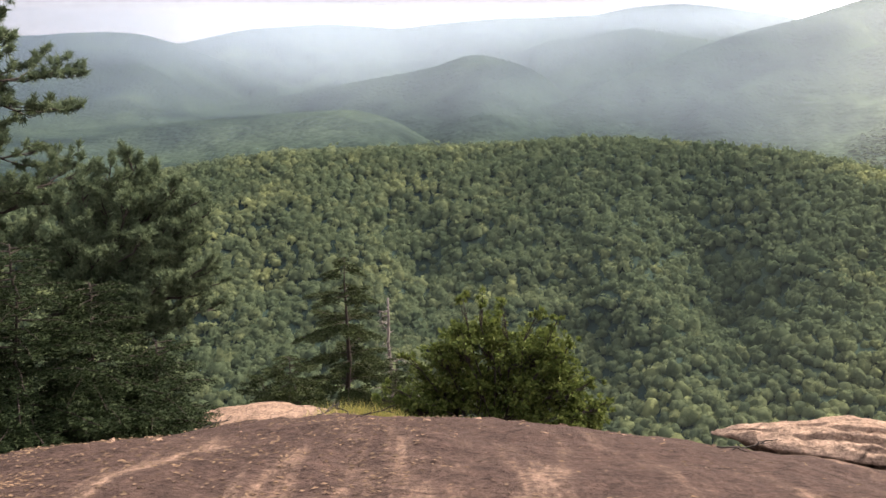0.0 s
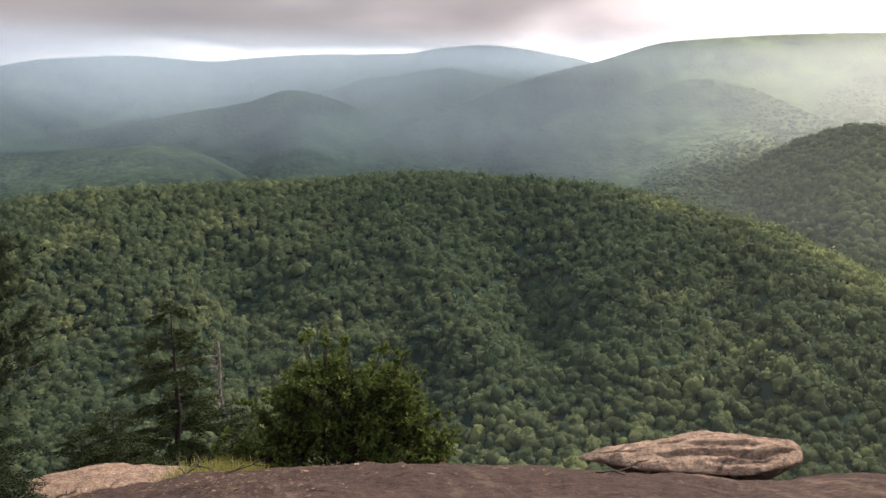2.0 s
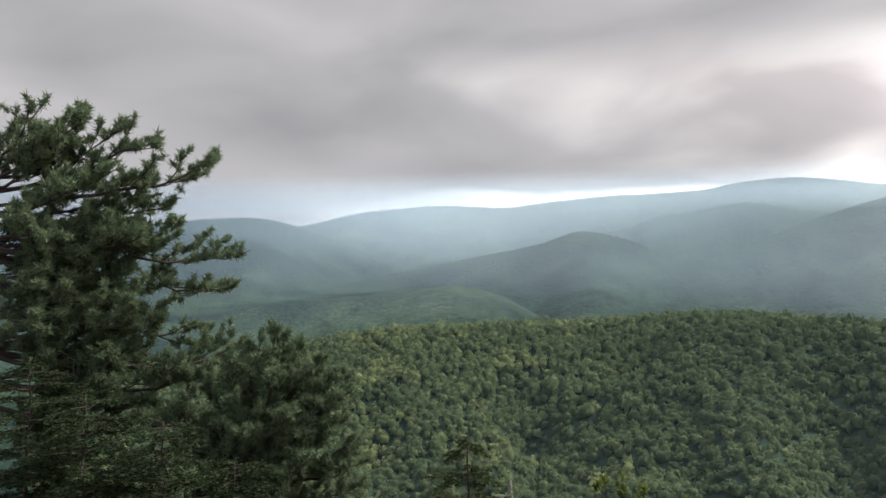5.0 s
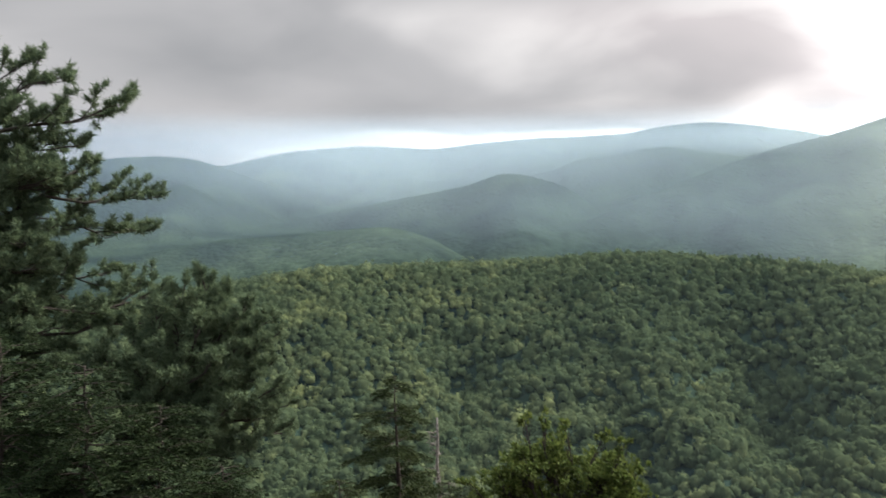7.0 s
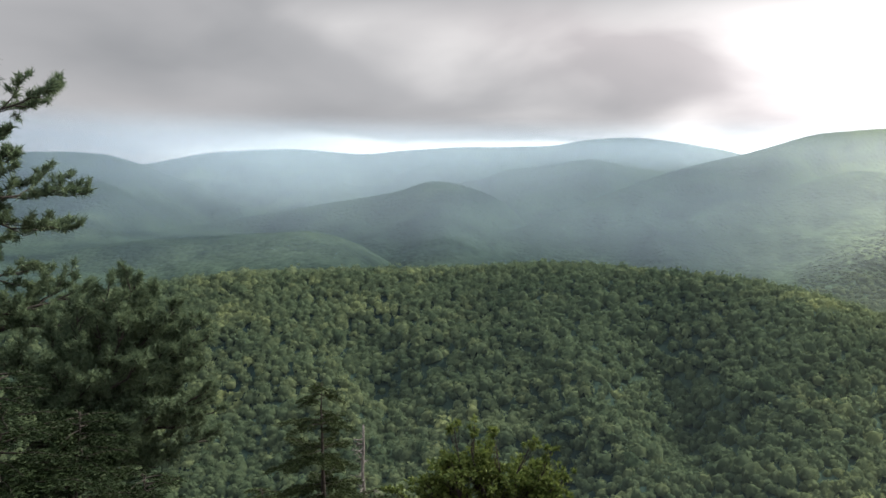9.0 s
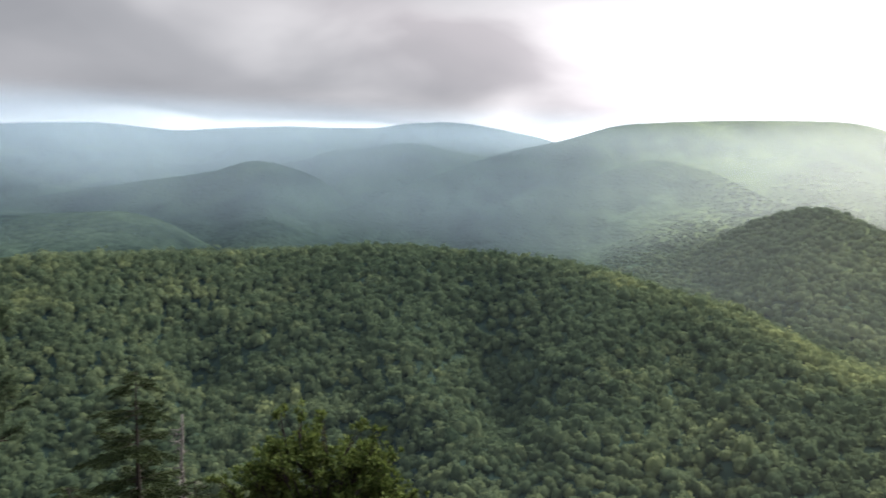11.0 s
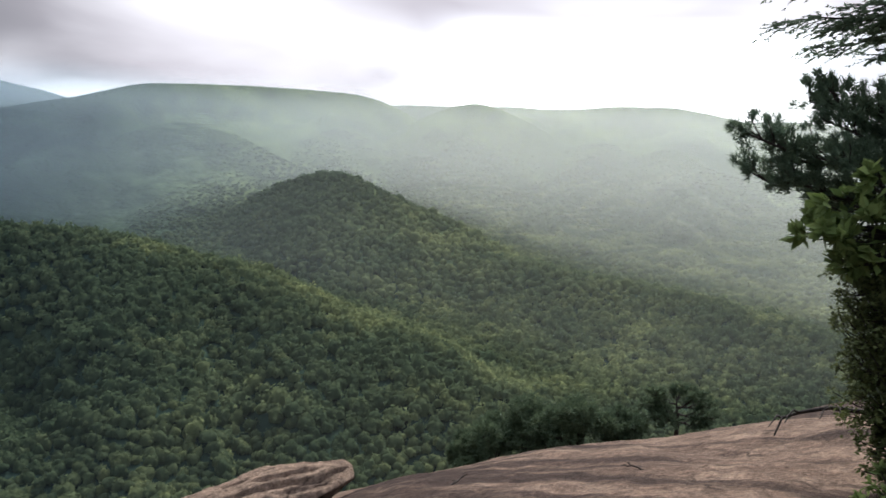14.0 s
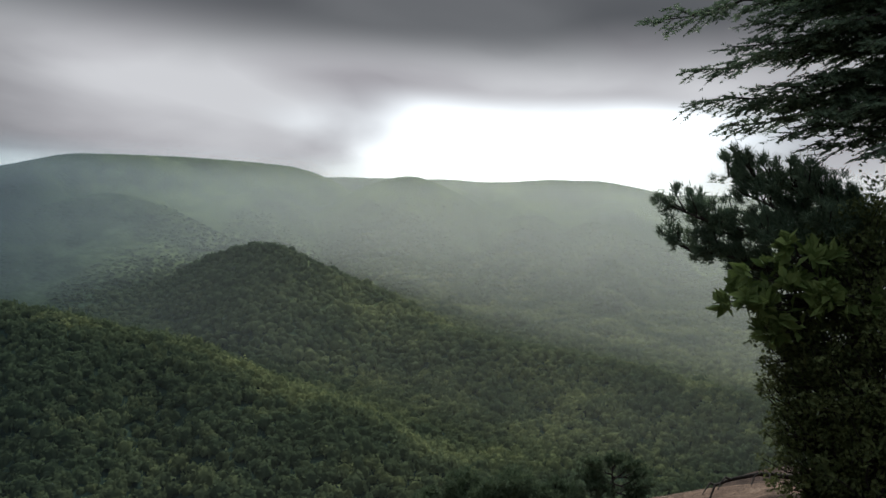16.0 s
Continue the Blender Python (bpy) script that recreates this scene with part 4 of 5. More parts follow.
def shrub(name, label, base, lobes, seed, leaf=(0.085, 0.045), count=5000, material=None, stems=9, category="shrub", group="", core=0.55, needles=False, wood_mat=None, bare=0, ragged=0.08, via=None):
    """A leafy bush: stems that fork up into lobes (centre, radius), each lobe a shell of leaves."""
    rng = np.random.default_rng(seed)
    base = Vector(base)
    bush = thing(name, label, category, base, group)
    total = sum(r * r for _, r in lobes)
    for i, (c, r) in enumerate(lobes):
        c = Vector(c)
        w = Build()
        root = base + Vector((rng.normal() * 0.08, rng.normal() * 0.08, 0))
        pts = curve(root, c, rng.uniform(-0.05, 0.1), 5, rng, 0.03)
        if via is not None:
            pts = curve(root, via, 0, 3, rng, 0.02)[:-1] + curve(via, c, -0.03, 4, rng, 0.03)
        w.tube(pts, 0.022, 0.008, 5)
        g = Build()
        n = max(60, int(count * r * r / total))
        d = rng.normal(size=(n, 3))
        d /= np.linalg.norm(d, axis=1)[:, None]
        # clumps of leaves round twig ends
        m = max(6, n // 16)
        cd = rng.normal(size=(m, 3))
        cd /= np.linalg.norm(cd, axis=1)[:, None]
        cr = r * rng.uniform(core, 1.0 + ragged, m)[:, None]
        ends = np.array(c) + cd * cr * np.array([1, 1, 0.85])
        for e in ends[:: max(1, m // 26)]:
            w.tube(curve(pts[-2], Vector(e), 0.02, 3, rng, 0.04), 0.007, 0.003, 3)
        for e in range(bare):
            q = Vector(cd[e % m]) * r * rng.uniform(1.0, 1.35) + c
            w.tube(curve(c, q, 0.0, 4, rng, 0.05), 0.005, 0.0015, 3)
        pick = rng.integers(0, m, n)
        foot = ends[pick] + rng.normal(size=(n, 3)) * r * 0.085
        way = cd[pick] * 0.6 + rng.normal(size=(n, 3)) * 0.7 + np.array([0, 0, 0.1])
        if needles:
            g.blades(foot, way, leaf[0], leaf[1], rng)
        else:
            g.leaves(foot, way, leaf[0], leaf[1], rng)
        limb = part("stem", w.mesh("stem", wood_mat or BARK, base, True), bush)
        part("leaves", g.mesh("leaves", material or LEAF, base), limb)
    return bush


# ---------------------------------------------------------------- the tall pine by the ledge
EX = -0.47
R_A = 11.0
pine_tree("pine_tree", "tall dark-green pine with open crooked limbs beside the ledge",
          [on_rock(-41, R_A, EX, 0.1), aim(-40.5, -8, R_A, EX), aim(-38.5, 1, R_A, EX), aim(-38, 6, R_A + 0.2, EX), aim(-38.5, 9.4, R_A + 0.3, EX)], 0.15,
          [(0.62, aim(-24.6, 6.8, 10.6, EX)), (0.72, aim(-30.5, 8.6, 11.0, EX)), (0.68, aim(-33.5, 7.4, 10.7, EX)), (0.64, aim(-31.5, 5.6, 10.9, EX)), (0.60, aim(-28.5, 5.2, 11.0, EX)), (0.66, aim(-28.4, 8.0, 10.9, EX)), (0.74, aim(-32.8, 9.6, 11.2, EX)), (0.70, aim(-35.5, 9.4, 10.7, EX)),
           (0.55, aim(-27.6, 3.8, 11.2, EX)), (0.50, aim(-23.6, 0.6, 10.8, EX)), (0.48, aim(-24.0, -1.7, 11.1, EX)), (0.52, aim(-29.0, 1.2, 10.4, EX)),
           (0.42, aim(-26.0, -4.6, 10.8, EX)), (0.36, aim(-24.6, -6.6, 11.2, EX)), (0.34, aim(-22.8, -6.2, 10.9, EX)), (0.30, aim(-24.2, -8.2, 10.6, EX)), (0.33, aim(-26.8, -7.2, 10.4, EX)), (0.26, aim(-26.5, -10.5, 10.4, EX)), (0.45, aim(-30.5, -2.5, 10.2, EX)), (0.38, aim(-31.0, -6.5, 10.4, EX)),
           (0.30, aim(-29.0, -9.5, 10.6, EX)), (0.60, aim(-33.0, 5.0, 10.4, EX)), (0.56, aim(-35.0, 2.0, 10.1, EX)), (0.44, aim(-35.0, -4.0, 10.0, EX))],
          3, fill=22, twigs=50, spread=0.30, tuft=22, needle=0.092, width=0.0145)
pine_tree("pine_tree", "leaning dark-green pine with upswept bushy limbs at the ledge",
          [on_rock(-29.5, 10.2, EX, 0.1), aim(-28.0, -18.5, 10.2, EX), aim(-24.8, -15, 10.2, EX), aim(-21.5, -12, 10.2, EX), aim(-19.5, -9.0, 10.3, EX)], 0.085,
          [(0.97, aim(-19.6, -5.6, 10.3, EX)), (0.86, aim(-21.0, -6.4, 10.1, EX)), (0.92, aim(-18.2, -6.6, 10.4, EX)), (0.84, aim(-16.9, -7.6, 10.1, EX)), (0.80, aim(-15.6, -8.6, 10.2, EX)),
           (0.74, aim(-15.0, -9.6, 10.0, EX)), (0.70, aim(-16.6, -10.6, 10.3, EX)), (0.66, aim(-22.8, -7.6, 10.0, EX)), (0.60, aim(-24.4, -8.4, 10.2, EX)), (0.62, aim(-17.4, -12.0, 10.0, EX)),
           (0.50, aim(-14.4, -14.4, 10.2, EX)), (0.46, aim(-15.2, -13.2, 10.0, EX)), (0.42, aim(-14.8, -16.2, 10.3, EX)), (0.52, aim(-26.0, -10.4, 10.0, EX)), (0.36, aim(-17.6, -17.2, 10.1, EX)),
           (0.56, aim(-19.6, -11.4, 9.7, EX)), (0.48, aim(-22.4, -12.4, 9.7, EX)), (0.34, aim(-20.4, -16.4, 9.6, EX)), (0.42, aim(-18.4, -14.4, 9.7, EX)), (0.30, aim(-23.6, -15.8, 9.6, EX))],
          5, fill=34, twigs=60, spread=0.22, tuft=22, needle=0.085, width=0.0135)
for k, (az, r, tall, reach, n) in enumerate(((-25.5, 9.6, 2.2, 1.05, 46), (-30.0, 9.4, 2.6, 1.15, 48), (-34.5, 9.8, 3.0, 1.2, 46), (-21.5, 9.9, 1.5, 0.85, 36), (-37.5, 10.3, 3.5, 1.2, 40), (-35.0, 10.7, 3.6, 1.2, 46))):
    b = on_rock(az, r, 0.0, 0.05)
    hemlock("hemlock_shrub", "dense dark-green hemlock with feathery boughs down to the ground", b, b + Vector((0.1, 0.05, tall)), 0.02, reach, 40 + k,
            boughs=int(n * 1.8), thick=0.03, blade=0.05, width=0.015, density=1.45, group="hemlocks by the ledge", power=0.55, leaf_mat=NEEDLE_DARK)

# ---------------------------------------------------------------- beyond the brow, ahead
b = on_rock(-7.45, 22.5, 0, 0.1)
t = aim(-7.3, -12.45, 22.5)
hemlock("hemlock_tree", "slender conifer with sparse level boughs beyond the rock edge", b, t, 0.12, 2.3, 61, boughs=54, thick=0.12, gap=0.45,
        blade=0.09, width=0.034, density=1.2, power=0.62, leaf_mat=NEEDLE_FAR)
b = on_rock(-3.9, 25.5, 0, 0.1)
t = aim(-4.15, -15.5, 25.5)


def dead_snag(base, top, seed):
    rng = np.random.default_rng(seed)
    base, top = Vector(base), Vector(top)
    snag = thing("dead_tree", "bare grey dead conifer with broken twigs", "tree", base)
    w = Build()
    pts = curve(base, top, 0, 9, rng, 0.006)
    w.tube(pts, 0.11, 0.035, 7)
    part("trunk", w.mesh("trunk", DEADWOOD, base, True), snag)
    for k in range(34):
        p, d = along(pts, 0.25 + 0.73 * k / 34)
        a = rng.uniform(0, 6.28)
        ln = rng.uniform(0.3, 1.25) * (1.1 - k / 40)
        e = p + Vector((math.cos(a), math.sin(a), rng.uniform(-0.2, 0.35))) * ln
        bw = Build()
        c = curve(p, e, 0.05, 4, rng, 0.04)
        bw.tube(c, 0.030, 0.011, 4)
        for q in range(3):
            u, v = along(c, rng.uniform(0.3, 0.95))
            bw.tube(curve(u, u + (v + Vector(rng.normal(size=3)) * 0.7).normalized() * 0.3, 0, 2, rng), 0.012, 0.005, 3)
        part("twig", bw.mesh("twig", DEADWOOD, base, True), snag)
    return snag


dead_snag(b, t, 8)
for k, (az, r, el, reach) in enumerate(((-11.6, 20.0, -19.4, 1.7), (-3.6, 21.0, -19.8, 1.1), (-13.6, 21.0, -20.4, 1.4))):
    b = on_rock(az, r, 0, 0.1)
    h = aim(az, el, r).z - b.z
    hemlock("conifer_sapling", "low spreading green conifer beyond the rock edge", b, b + Vector((0, 0, h)), 0.08, reach, 70 + k, boughs=44, thick=0.04,
            blade=0.08, width=0.03, density=1.1, group="saplings beyond the edge", power=0.6, leaf_mat=NEEDLE_FAR)

# the round broadleaf bush
RB = 15.5
b_bush = on_rock(4.2, RB, 0, 0.1)
rng_b = np.random.default_rng(23)
lobes = []
for k in range(76):
    # a crown broadest below, peaked a little to one side, with limbs that stand out of it
    az = -3.8 + 15.8 * (k * 0.618 % 1.0)
    top = float(np.interp(az, (-4.2, -2.2, -0.6, 1.2, 2.6, 4.6, 6.2, 7.4, 8.8, 9.6, 11.0, 12.4), (-22.4, -20.6, -18.2, -16.2, -15.9, -16.6, -17.4, -17.2, -18.3, -20.2, -21.2, -23.2)))
    top += rng_b.uniform(-1.3, 0.9)
    rad = rng_b.uniform(0.13, 0.36)
    high = rng_b.beta(1.0, 0.9)
    el = -24.8 + (top + 24.8 - math.degrees(rad / RB)) * high
    lobes.append((aim(az, el, RB + rng_b.uniform(-0.55, 0.6) * (1.1 - 0.5 * high)), rad))
for az, el, rad in ((0.6, -19.6, 0.42), (3.2, -18.4, 0.46), (5.8, -19.4, 0.44), (8.2, -20.6, 0.42), (2.0, -21.4, 0.46), (5.0, -21.6, 0.48), (8.0, -22.6, 0.42), (-0.8, -21.8, 0.40), (3.6, -23.4, 0.42), (0.4, -23.4, 0.40), (6.6, -23.6, 0.40), (10.0, -23.4, 0.36)):
    lobes.append((aim(az, el, RB + 0.1), rad))
for az, el in ((1.5, -15.6), (3.0, -15.5), (4.4, -16.2), (7.2, -16.5), (8.6, -17.1), (9.6, -18.6), (11.6, -21.0), (12.6, -22.4), (-2.6, -19.8), (-4.4, -21.8), (-5.2, -22.8)):
    lobes.append((aim(az, el, RB - 0.1), 0.15))
shrub("broadleaf_bush", "round leafy green bush at the rock edge", b_bush, lobes, 21, (0.105, 0.056), 36000, LEAF, core=0.25, ragged=0.45)

# dry grass at the brow
def grass_clump(at, wide, tall, count, seed, label):
    rng = np.random.default_rng(seed)
    g = Build()
    at = Vector(at)
    n = count
    foot = np.array(at) + np.stack([rng.normal(size=n) * wide, rng.normal(size=n) * wide * 0.5, np.zeros(n)], -1)
    way = np.stack([rng.normal(size=n) * 0.5, rng.normal(size=n) * 0.4, np.ones(n)], -1)
    g.blades(foot, way, tall, 0.014, rng)
    return tagged(new("grass_tuft", g.mesh("grass_tuft", GRASS, at)), label, "grass", "grass tufts")


for k, (az, r, w, h, n) in enumerate(((-8.4, 7.6, 0.12, 0.24, 420), (-7.3, 7.8, 0.12, 0.30, 420), (-5.8, 7.7, 0.16, 0.22, 460), (-4.6, 7.6, 0.12, 0.16, 260))):
    o = grass_clump(on_rock(az, r, 0, 0.03), w, h, n, 90 + k, "tuft of dry yellow-green grass on the rock edge")
    o.location = on_rock(az, r, 0, 0.03)

# ---------------------------------------------------------------- loose rock slab
def slab():
    """A lens of granite, pointed at one end, split along its beds and hollow beneath its rim."""
    bm = bmesh.new()
    nu, nv = 120, 132
    half, depth = 0.96, 0.46
    us = (-1, -0.8, -0.5, -0.2, 0.1, 0.3, 0.55, 0.8, 0.93, 1.0)
    # splits: how far down the front, from and to along the length, depth
    splits = ((-0.34, -0.02, 0.70, 0.085), (-0.62, -0.28, 1.0, 0.070), (-0.16, -0.35, 0.12, 0.030), (-0.80, 0.15, 0.85, 0.035), (-0.50, -0.85, -0.30, 0.022), (0.10, 0.35, 0.95, 0.03))
    rings = []
    for i in range(nu + 1):
        u = -1 + 2 * i / nu
        crown = 0.25 * float(np.interp(u, us, (0.06, 0.26, 0.50, 0.75, 0.96, 1.0, 0.90, 0.68, 0.50, 0.28)))
        lip = float(np.interp(u, (-1, -0.3, 0.3, 1.0), (0.20, 0.17, 0.16, 0.20)))
        keel = lip * min(1.0, 1.35 * max(0.0, 1 - abs(u - 0.1) ** 2 * 1.3))
        wide = depth * min(1.0, (1 - abs(u) ** 3.2) ** 0.55 + 0.08) * (0.22 + 0.78 * float(sstep(u, -1.05, -0.1)))
        ring = []
        for k in range(nv):
            # even steps over the top, a few below
            if k < 100:
                c, top = 1 - 2 * k / 99, True
            else:
                c, top = -1 + 2 * (k - 99) / (nv - 99), False
            x, y = half * u, wide * c
            if top:
                z = lip + crown * (0.16 * (1 - abs(c) ** 14) + 0.84 * (1 - abs(c) ** 1.7))
            else:
                z = lip - 0.02 - keel * max(0.0, 1 - (abs(c) / 0.72) ** 4)
            p = Vector((x, y, z))
            n = noise.noise(Vector((x * 1.6, y * 2.0, 3.7))) * 0.045 + noise.noise(Vector((x * 4, y * 9, z * 9))) * 0.026 + noise.noise(p * 14.0) * 0.011 + noise.noise(p * 36.0) * 0.005
            if top:
                for c0, u0, u1, deep in splits:
                    line = c0 + 0.10 * noise.noise(Vector((u * 3.1, c0 * 20, 0))) + 0.04 * noise.noise(Vector((u * 11, c0 * 9, 4)))
                    ends = float(sstep(u, u0, u0 + 0.2) * (1 - sstep(u, u1 - 0.2, u1)))
                    d = c - line
                    if -0.14 < d < 0.03:
                        # an undercut step: deep at its upper edge, easing out below
                        n -= deep * ends * (1 - abs(d) / (0.03 if d > 0 else 0.14))
            p += Vector((0.3 * u ** 3, 0.35 * c, 0.9 if top else 0.15)) * n
            ring.append(bm.verts.new(p))
        rings.append(ring)
    for a, b in zip(rings[:-1], rings[1:]):
        for k in range(nv):
            j = (k + 1) % nv
            bm.faces.new((a[k], b[k], b[j], a[j]))
    bm.faces.new(rings[0])
    bm.faces.new(reversed(rings[-1]))
    me = bpy.data.meshes.new("rock_slab")
    bm.to_mesh(me)
    bm.free()
    me.materials.append(GRANITE_PALE)
    for poly in me.polygons:
        poly.use_smooth = True
    return tagged(new("rock_slab", me), "loose layered granite slab lying on the ledge", "boulder")


s = slab()
c = on_rock(30.9, 6.6, -0.31, 0.005)
s.matrix_world = pose(c.x, c.y, c.z, -11, -8, -31) @ Matrix.Scale(0.95, 4)


def mound(at, size, seed, label, material=GRANITE_MID):
    """A smooth hump of bare rock, sunk into the ledge."""
    bm = bmesh.new()
    bmesh.ops.create_icosphere(bm, subdivisions=5, radius=1.0)
    for v in bm.verts:
        n = noise.noise(v.co * 1.6 + Vector((seed, 0, 0))) * 0.16 + noise.noise(v.co * 6.0) * 0.03
        v.co = Vector((v.co.x * size[0], v.co.y * size[1], v.co.z * size[2])) * (1 + n)
    me = bpy.data.meshes.new("rock_hump")
    bm.to_mesh(me)
    bm.free()
    me.materials.append(material)
    for poly in me.polygons:
        poly.use_smooth = True
    ob = new("rock_hump", me)
    ob.location = at
    return tagged(ob, label, "boulder")


mound(aim(-14.2, -24.2, 10.6), (0.95, 0.6, 0.30), 3, "smooth pale granite hump at the rock edge")
mound(aim(-10.8, -24.3, 10.4), (0.7, 0.5, 0.22), 5, "low pale granite hump beside the grass tufts")
mound(on_rock(79.0, 11.5, -0.82, 0.24), (1.9, 1.0, 0.20), 8, "dark lichen-stained granite hump past the brow", GRANITE_DARK)

# ---------------------------------------------------------------- small stones, twigs and litter on the rock
def flake(at, wide, seed, label="thin broken flake of granite lying on the ledge"):
    rng = np.random.default_rng(seed)
    bm = bmesh.new()
    n = 9
    ring = [(math.cos(6.283 * k / n) * wide * rng.uniform(0.6, 1.1), math.sin(6.283 * k / n) * wide * 0.55 * rng.uniform(0.6, 1.1)) for k in range(n)]
    low = [bm.verts.new((x, y, -0.01)) for x, y in ring]
    top = [bm.verts.new((x * 0.85, y * 0.85, wide * 0.16 * rng.uniform(0.6, 1.4))) for x, y in ring]
    bm.faces.new(top)
    for k in range(n):
        bm.faces.new((low[k], low[(k + 1) % n], top[(k + 1) % n], top[k]))
    bmesh.ops.bevel(bm, geom=[e for e in bm.edges if e.verts[0] in top and e.verts[1] in top], offset=wide * 0.06, segments=1, affect="EDGES")
    me = bpy.data.meshes.new("rock_flake")
    bm.to_mesh(me)
    bm.free()
    me.materials.append(GRANITE)
    ob = new("rock_flake", me)
    ob.matrix_world = pose(at.x, at.y, at.z + 0.005, -20, 0, rng.uniform(0, 360))
    return tagged(ob, label, "stone", "flakes on the ledge")


for k, (az, r, w) in enumerate(((-1.2, 5.5, 0.08), (-8.0, 5.6, 0.07), (2.5, 5.8, 0.08), (4.0, 5.4, 0.06), (6.2, 5.8, 0.08), (9.3, 5.7, 0.07), (-15.6, 5.3, 0.06), (-13.0, 5.1, 0.05), (13.8, 5.6, 0.06),
                                (-21.5, 5.2, 0.09), (-24.5, 5.1, 0.08), (16.9, 5.6, 0.05), (20.3, 5.8, 0.06), (7.9, 5.1, 0.06), (1.0, 4.9, 0.05), (36.5, 5.6, 0.08), (-5.5, 5.9, 0.07))):
    flake(on_rock(az, r, 0, 0.01), w * 0.7, 300 + k)


def loose_twig(at, length, turn, seed):
    rng = np.random.default_rng(seed)
    w = Build()
    a = Vector((-length / 2, 0, 0.012))
    c = curve(a, Vector((length / 2, 0, 0.02)), -0.01, 5, rng, 0.03)
    w.tube(c, 0.007, 0.003, 5)
    for q in range(3):
        p, d = along(c, rng.uniform(0.3, 0.9))
        w.tube(curve(p, p + Vector((rng.uniform(0.1, 0.3), rng.uniform(-0.25, 0.25), 0.08)) * length, 0, 3, rng, 0.05), 0.005, 0.002, 4)
    ob = new("twig", w.mesh("twig", BARK, (0, 0, 0), True))
    ob.matrix_world = pose(at.x, at.y, at.z, -18, 0, turn)
    return tagged(ob, "dry forked twig lying on bare rock", "twig", "twigs on the ledge")


for k, (az, r, ln, turn) in enumerate(((22.7, 5.5, 0.32, 20), (21.6, 5.35, 0.2, -30), (-6.2, 5.9, 0.5, 10), (-8.9, 6.1, 0.4, 70), (-7.6, 6.4, 0.35, 130), (41.5, 5.0, 0.22, 15),
                                       (55.0, 4.6, 0.16, 100), (-17.5, 6.0, 0.3, 40))):
    loose_twig(on_rock(az, r), ln, turn, 320 + k)


def scatter_litter():
    rng = np.random.default_rng(5)
    g = Build()
    n = 15000
    az = rng.uniform(-42, 30, n)
    r = rng.uniform(3.2, 9.5, n)
    keep = rng.random(n) < np.clip(0.85 - 0.020 * (az + 32) + 0.9 * fbm(az / 5, r * 0.9, 3) , 0.03, 1.0)
    az, r = az[keep], r[keep]
    x, y = r * np.sin(np.radians(az)), r * np.cos(np.radians(az))
    z = rock_height(az, r) + 0.006
    foot = np.stack([x, y, z], -1)
    a = rng.uniform(0, 6.283, len(x))
    way = np.stack([np.cos(a), np.sin(a), rng.uniform(-0.3, 0.25, len(x)) - 0.35 * np.sin(a)], -1)
    g.leaves(foot, way, 0.040, 0.017, rng, 0.9)
    ob = new("leaf_litter", g.mesh("leaf_litter", LITTER, (0, 0, 0)))
    return tagged(ob, "scattered dry brown leaves and needles on the rock", "litter", kind="stuff")


scatter_litter()

# ---------------------------------------------------------------- to the right: low pines past the brow
EXR = -0.82
for k, (az, r, top, wide) in enumerate(((53.2, 13.0, -17.0, 0.55), (56.2, 13.4, -15.7, 0.65), (59.6, 13.2, -15.4, 0.70), (62.4, 13.6, -15.9, 0.5), (51.6, 12.4, -18.9, 0.42))):
    b = on_rock(az, r, EXR, 0.1)
    topv = aim(az, top, r, EXR)
    rng = np.random.default_rng(200 + k)
    hgt = topv.z - b.z
    lob = [(b + Vector((rng.uniform(-1, 1) * wide * 0.8, rng.uniform(-1, 1) * wide * 0.6, hgt * rng.uniform(0.3, 0.8))), wide * rng.uniform(0.28, 0.5)) for _ in range(9)]
    lob.append((topv - UP * wide * 0.25, wide * 0.3))
    shrub("low_pine", "low dark-green wind-shaped pine past the rock brow", b, lob, 210 + k, (0.085, 0.017), 15000, NEEDLE, needles=True, category="tree", group="low pines past the brow")
b = on_rock(66.4, 13.8, EXR, 0.1)
pine_tree("small_pine", "small flat-topped dark pine past the rock brow", [b, aim(66.5, -16.4, 13.8, EXR), aim(66.3, -15.0, 13.8, EXR)], 0.05,
          [(0.9, aim(65.0, -14.9, 13.7, EXR)), (0.85, aim(68.0, -15.2, 13.9, EXR)), (0.7, aim(64.6, -15.7, 13.8, EXR)), (0.7, aim(68.4, -15.9, 13.6, EXR)), (0.95, aim(66.4, -14.7, 13.9, EXR)),
           (0.55, aim(65.3, -16.4, 13.6, EXR)), (0.5, aim(67.8, -16.5, 13.7, EXR))], 77, fill=3, twigs=30, spread=0.45, tuft=16, needle=0.07, width=0.012)

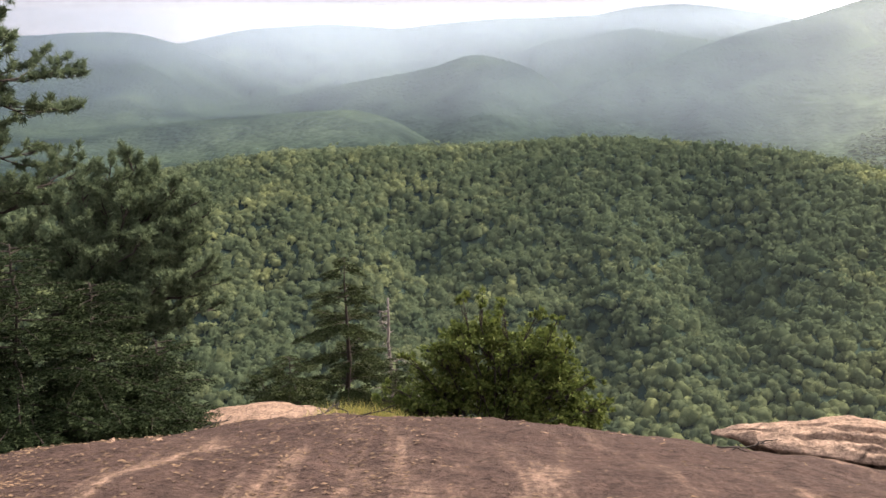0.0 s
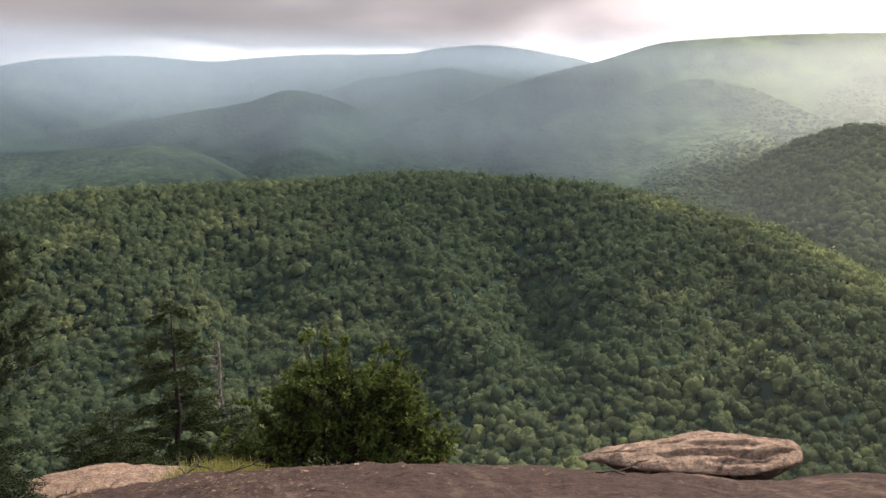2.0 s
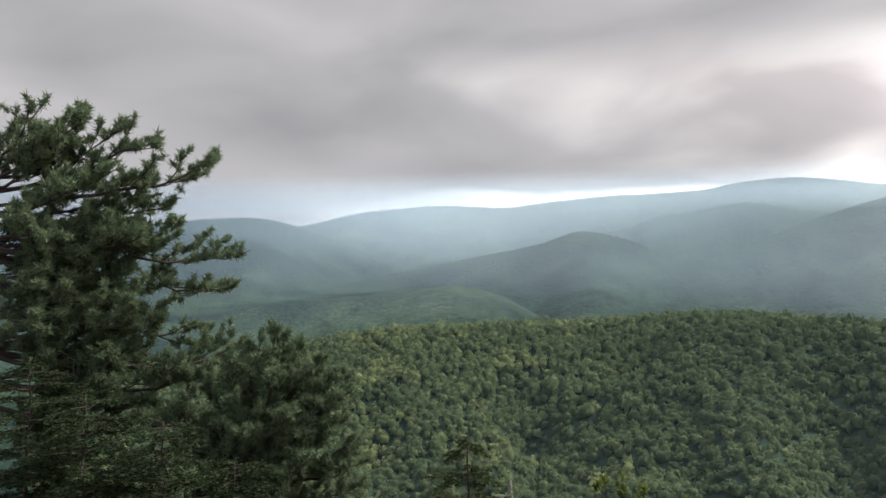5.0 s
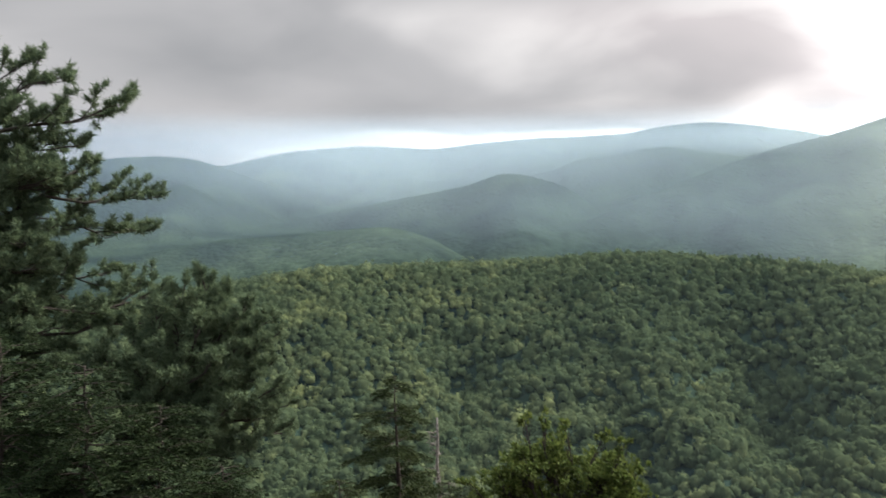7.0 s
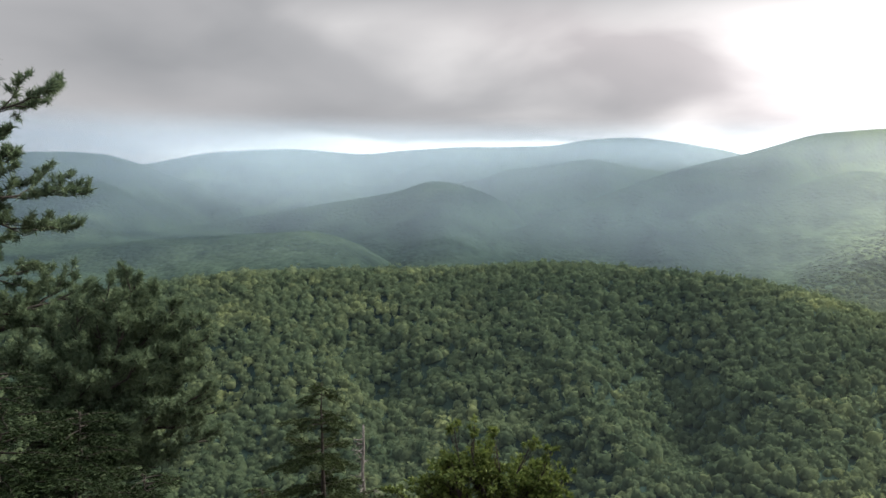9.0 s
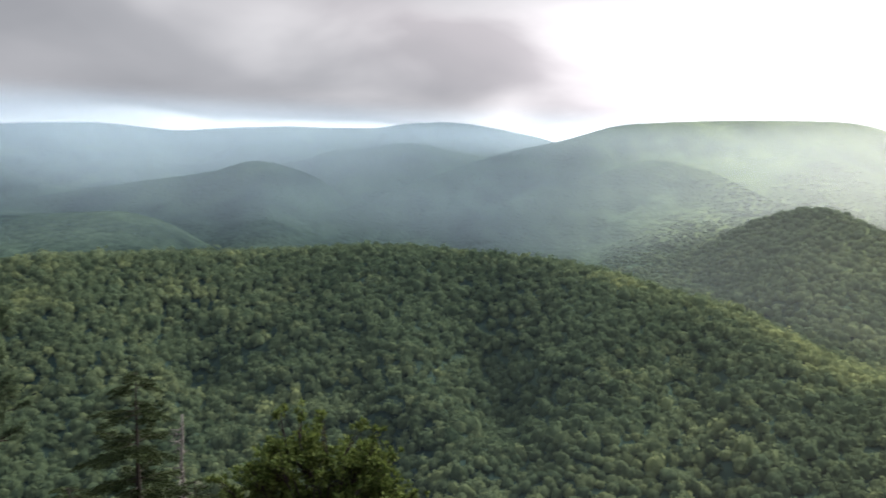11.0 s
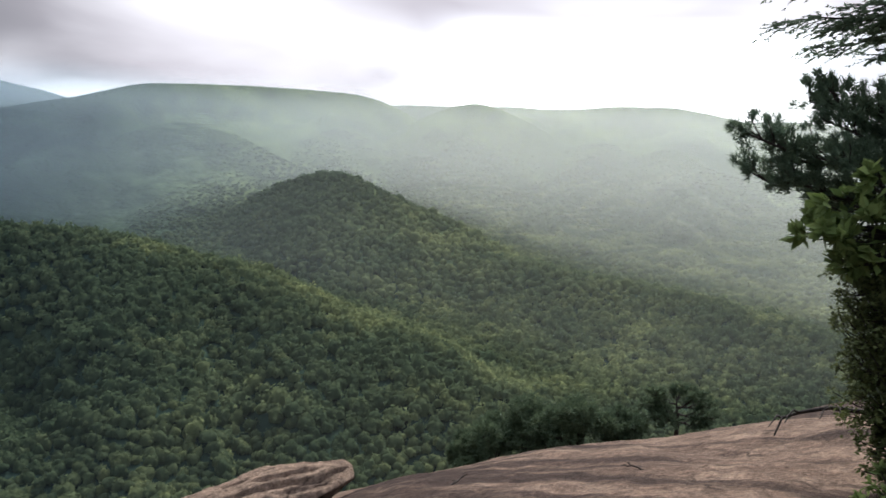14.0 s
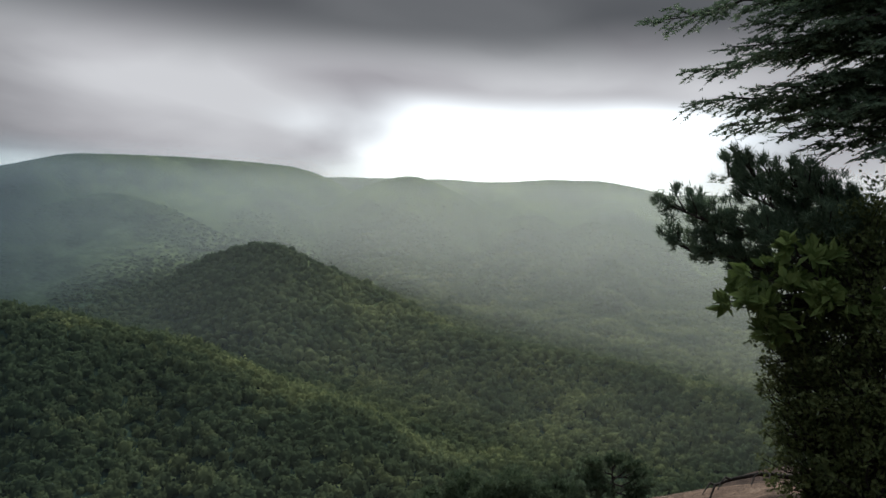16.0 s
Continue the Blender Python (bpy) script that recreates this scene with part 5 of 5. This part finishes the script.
# ---------------------------------------------------------------- to the right: the dark thicket at the ledge
RR = 4.8
pine_tree("pine_tree", "dark pine with bunched needles reaching over the ledge",
          [on_rock(86, 5.4, EXR, 0.1), aim(85, -3, 5.3, EXR), aim(84, 5, 5.2, EXR), aim(84, 14, 5.2, EXR)], 0.09,
          [(0.50, aim(69.4, 3.6, 5.0, EXR)), (0.49, aim(71.6, 2.6, 5.1, EXR)), (0.45, aim(69.7, 1.1, 5.1, EXR)), (0.44, aim(72.0, 0.4, 5.0, EXR)), (0.55, aim(73.3, 5.6, 5.2, EXR)), (0.57, aim(74.4, 6.4, 5.0, EXR)),
           (0.52, aim(74.6, 4.3, 5.0, EXR)), (0.43, aim(74.0, -0.7, 5.2, EXR)), (0.46, aim(75.8, 1.4, 4.8, EXR)), (0.53, aim(78.2, 5.0, 4.9, EXR)), (0.50, aim(79.0, 2.5, 4.7, EXR))],
          31, fill=0, twigs=46, spread=0.09, needle=0.050, width=0.0068, tuft=34, leaf_mat=NEEDLE_PALE, limb_of=pine_branch)


def fir_tree(seed):
    rng = np.random.default_rng(seed)
    base = on_rock(90, 6.0, EXR, 0.1)
    tree = thing("hemlock_tree", "dark hemlock with long level boughs over the thicket", "tree", base)
    w = Build()
    pts = curve(base, aim(88, 32, 6.0, EXR), 0, 8, rng, 0.006)
    w.tube(pts, 0.11, 0.03, 9)
    part("trunk", w.mesh("trunk", BARK, base, True), tree)
    tips = [(66.6, 16.0, 5.2), (69.4, 12.7, 5.3), (69.9, 10.6, 5.1), (71.8, 9.0, 5.4), (73.3, 16.8, 5.4), (72.5, 14.2, 5.1), (74.5, 11.5, 5.0),
            (76.0, 18.5, 5.3), (78.0, 15.5, 5.0), (77.5, 12.0, 5.2), (76.0, 8.4, 5.1), (80.0, 20.0, 5.1), (81.0, 14.0, 4.9), (80.5, 10.0, 4.9), (74.8, 13.4, 5.3), (76.6, 14.6, 5.2), (75.0, 16.2, 5.2), (77.5, 17.5, 5.1), (73.2, 10.2, 5.2)]
    tips += [(rng.uniform(73, 88), 7.5 + 0.9 * k + rng.normal() * 0.6, rng.uniform(4.7, 5.6)) for k in range(15)]
    for az, el, r in tips:
        s = (EYE + 6.0 * math.tan(radians(el - 1.0)) - base.z) / (pts[-1].z - base.z)
        p, _ = along(pts, s)
        bw, gr = Build(), Build()
        fir_bough(bw, gr, p, aim(az + 1.0, el, r, EXR), rng, 0.028, 0.014)
        limb = part("bough", bw.mesh("bough", BARK, base, True), tree)
        part("needles", gr.mesh("needles", NEEDLE_PALE, base), limb)
    return tree


fir_tree(55)
b = on_rock(82.5, 4.6, EXR, 0.05)
lobes = [(aim(az + 1.2, el, r, EXR), rad) for az, el, r, rad in (
    (78.4, -9.0, 4.6, 0.26), (79.0, -12.2, 4.6, 0.28), (80.5, -15.2, 4.6, 0.26), (78.8, -6.5, 4.7, 0.26), (80.5, -4.0, 4.7, 0.30), (82.5, -8.0, 4.5, 0.34), (83.5, -13.0, 4.5, 0.32), (79.5, -17.0, 4.5, 0.16),
    (82.0, -1.0, 4.8, 0.30), (84.5, -4.0, 4.6, 0.34), (81.5, -11.0, 4.4, 0.28), (83.0, -17.5, 4.4, 0.22), (80.2, 1.0, 4.9, 0.26), (84.0, 2.5, 4.9, 0.32), (77.4, -10.8, 4.7, 0.16), (85.5, -9.0, 4.4, 0.34), (77.0, -8.2, 4.7, 0.17), (78.0, -13.8, 4.6, 0.16), (79.2, -15.2, 4.5, 0.17), (76.6, -6.6, 4.75, 0.13), (81.8, -14.6, 4.2, 0.25), (80.6, -17.6, 4.3, 0.16), (76.4, -4.6, 4.95, 0.18), (77.6, -2.4, 4.95, 0.18), (75.6, -3.4, 5.0, 0.12), (78.4, -5.2, 4.9, 0.2), (79.5, -1.0, 5.0, 0.2))]
shrub("dark_shrub", "dense dark twiggy shrub at the edge of the ledge", b, lobes, 71, (0.030, 0.018), 48000, LEAF_DARK, bare=16, ragged=0.3)
b = on_rock(83, 5.2, EXR, 0.05)
lobes = [(aim(az + 0.8, el, 4.5, EXR), rad) for az, el, rad in ((74.3, -2.4, 0.12), (75.6, -1.0, 0.13), (76.6, -2.8, 0.15), (75.2, -4.0, 0.11), (78.0, -1.0, 0.14), (73.3, -3.0, 0.08), (76.9, 0.5, 0.10), (79.8, -2.2, 0.16), (76.4, -4.8, 0.12))]
shrub("large_leaved_shrub", "green shrub with large oval leaves beside the dark thicket", b, lobes, 73, (0.095, 0.054), 620, LEAF_BRIGHT, via=aim(81.5, -3.0, 5.0, EXR))
b = on_rock(80.5, 3.9, EXR, 0.02)
lobes = [(b + Vector((0.0, -0.02, 0.10)), 0.12), (b + Vector((0.12, 0.05, 0.16)), 0.13), (b + Vector((-0.08, 0.1, 0.08)), 0.10)]
shrub("low_green_shrub", "small bright green shrub at the foot of the thicket", b, lobes, 74, (0.05, 0.026), 420, LEAF_BRIGHT)


def fallen_branch():
    rng = np.random.default_rng(12)
    base = on_rock(78, 4.9, EXR, -0.05)
    ob = Build()
    pts = [aim(78.6, -14.0, 4.8, EXR), aim(76.0, -14.1, 4.9, EXR), aim(74.2, -14.7, 4.9, EXR), aim(73.2, -15.2, 4.85, EXR), aim(72.8, -16.4, 4.7, EXR)]
    ob.tube(pts, 0.016, 0.005, 6)
    for a, c in (((74.2, -14.7), (73.4, -15.5)), ((76.0, -14.1), (75.5, -14.9)), ((77.0, -14.0), (76.6, -14.5)), ((73.2, -15.2), (72.4, -15.9))):
        ob.tube(curve(aim(*a, 4.88, EXR), aim(*c, 4.7, EXR), -0.03, 3, rng, 0.04), 0.008, 0.003, 4)
    me = ob.mesh("fallen_branch", BARK, base, True)
    o = tagged(new("fallen_branch", me), "bare crooked dead branch hanging over the rock", "branch")
    o.location = base


fallen_branch()
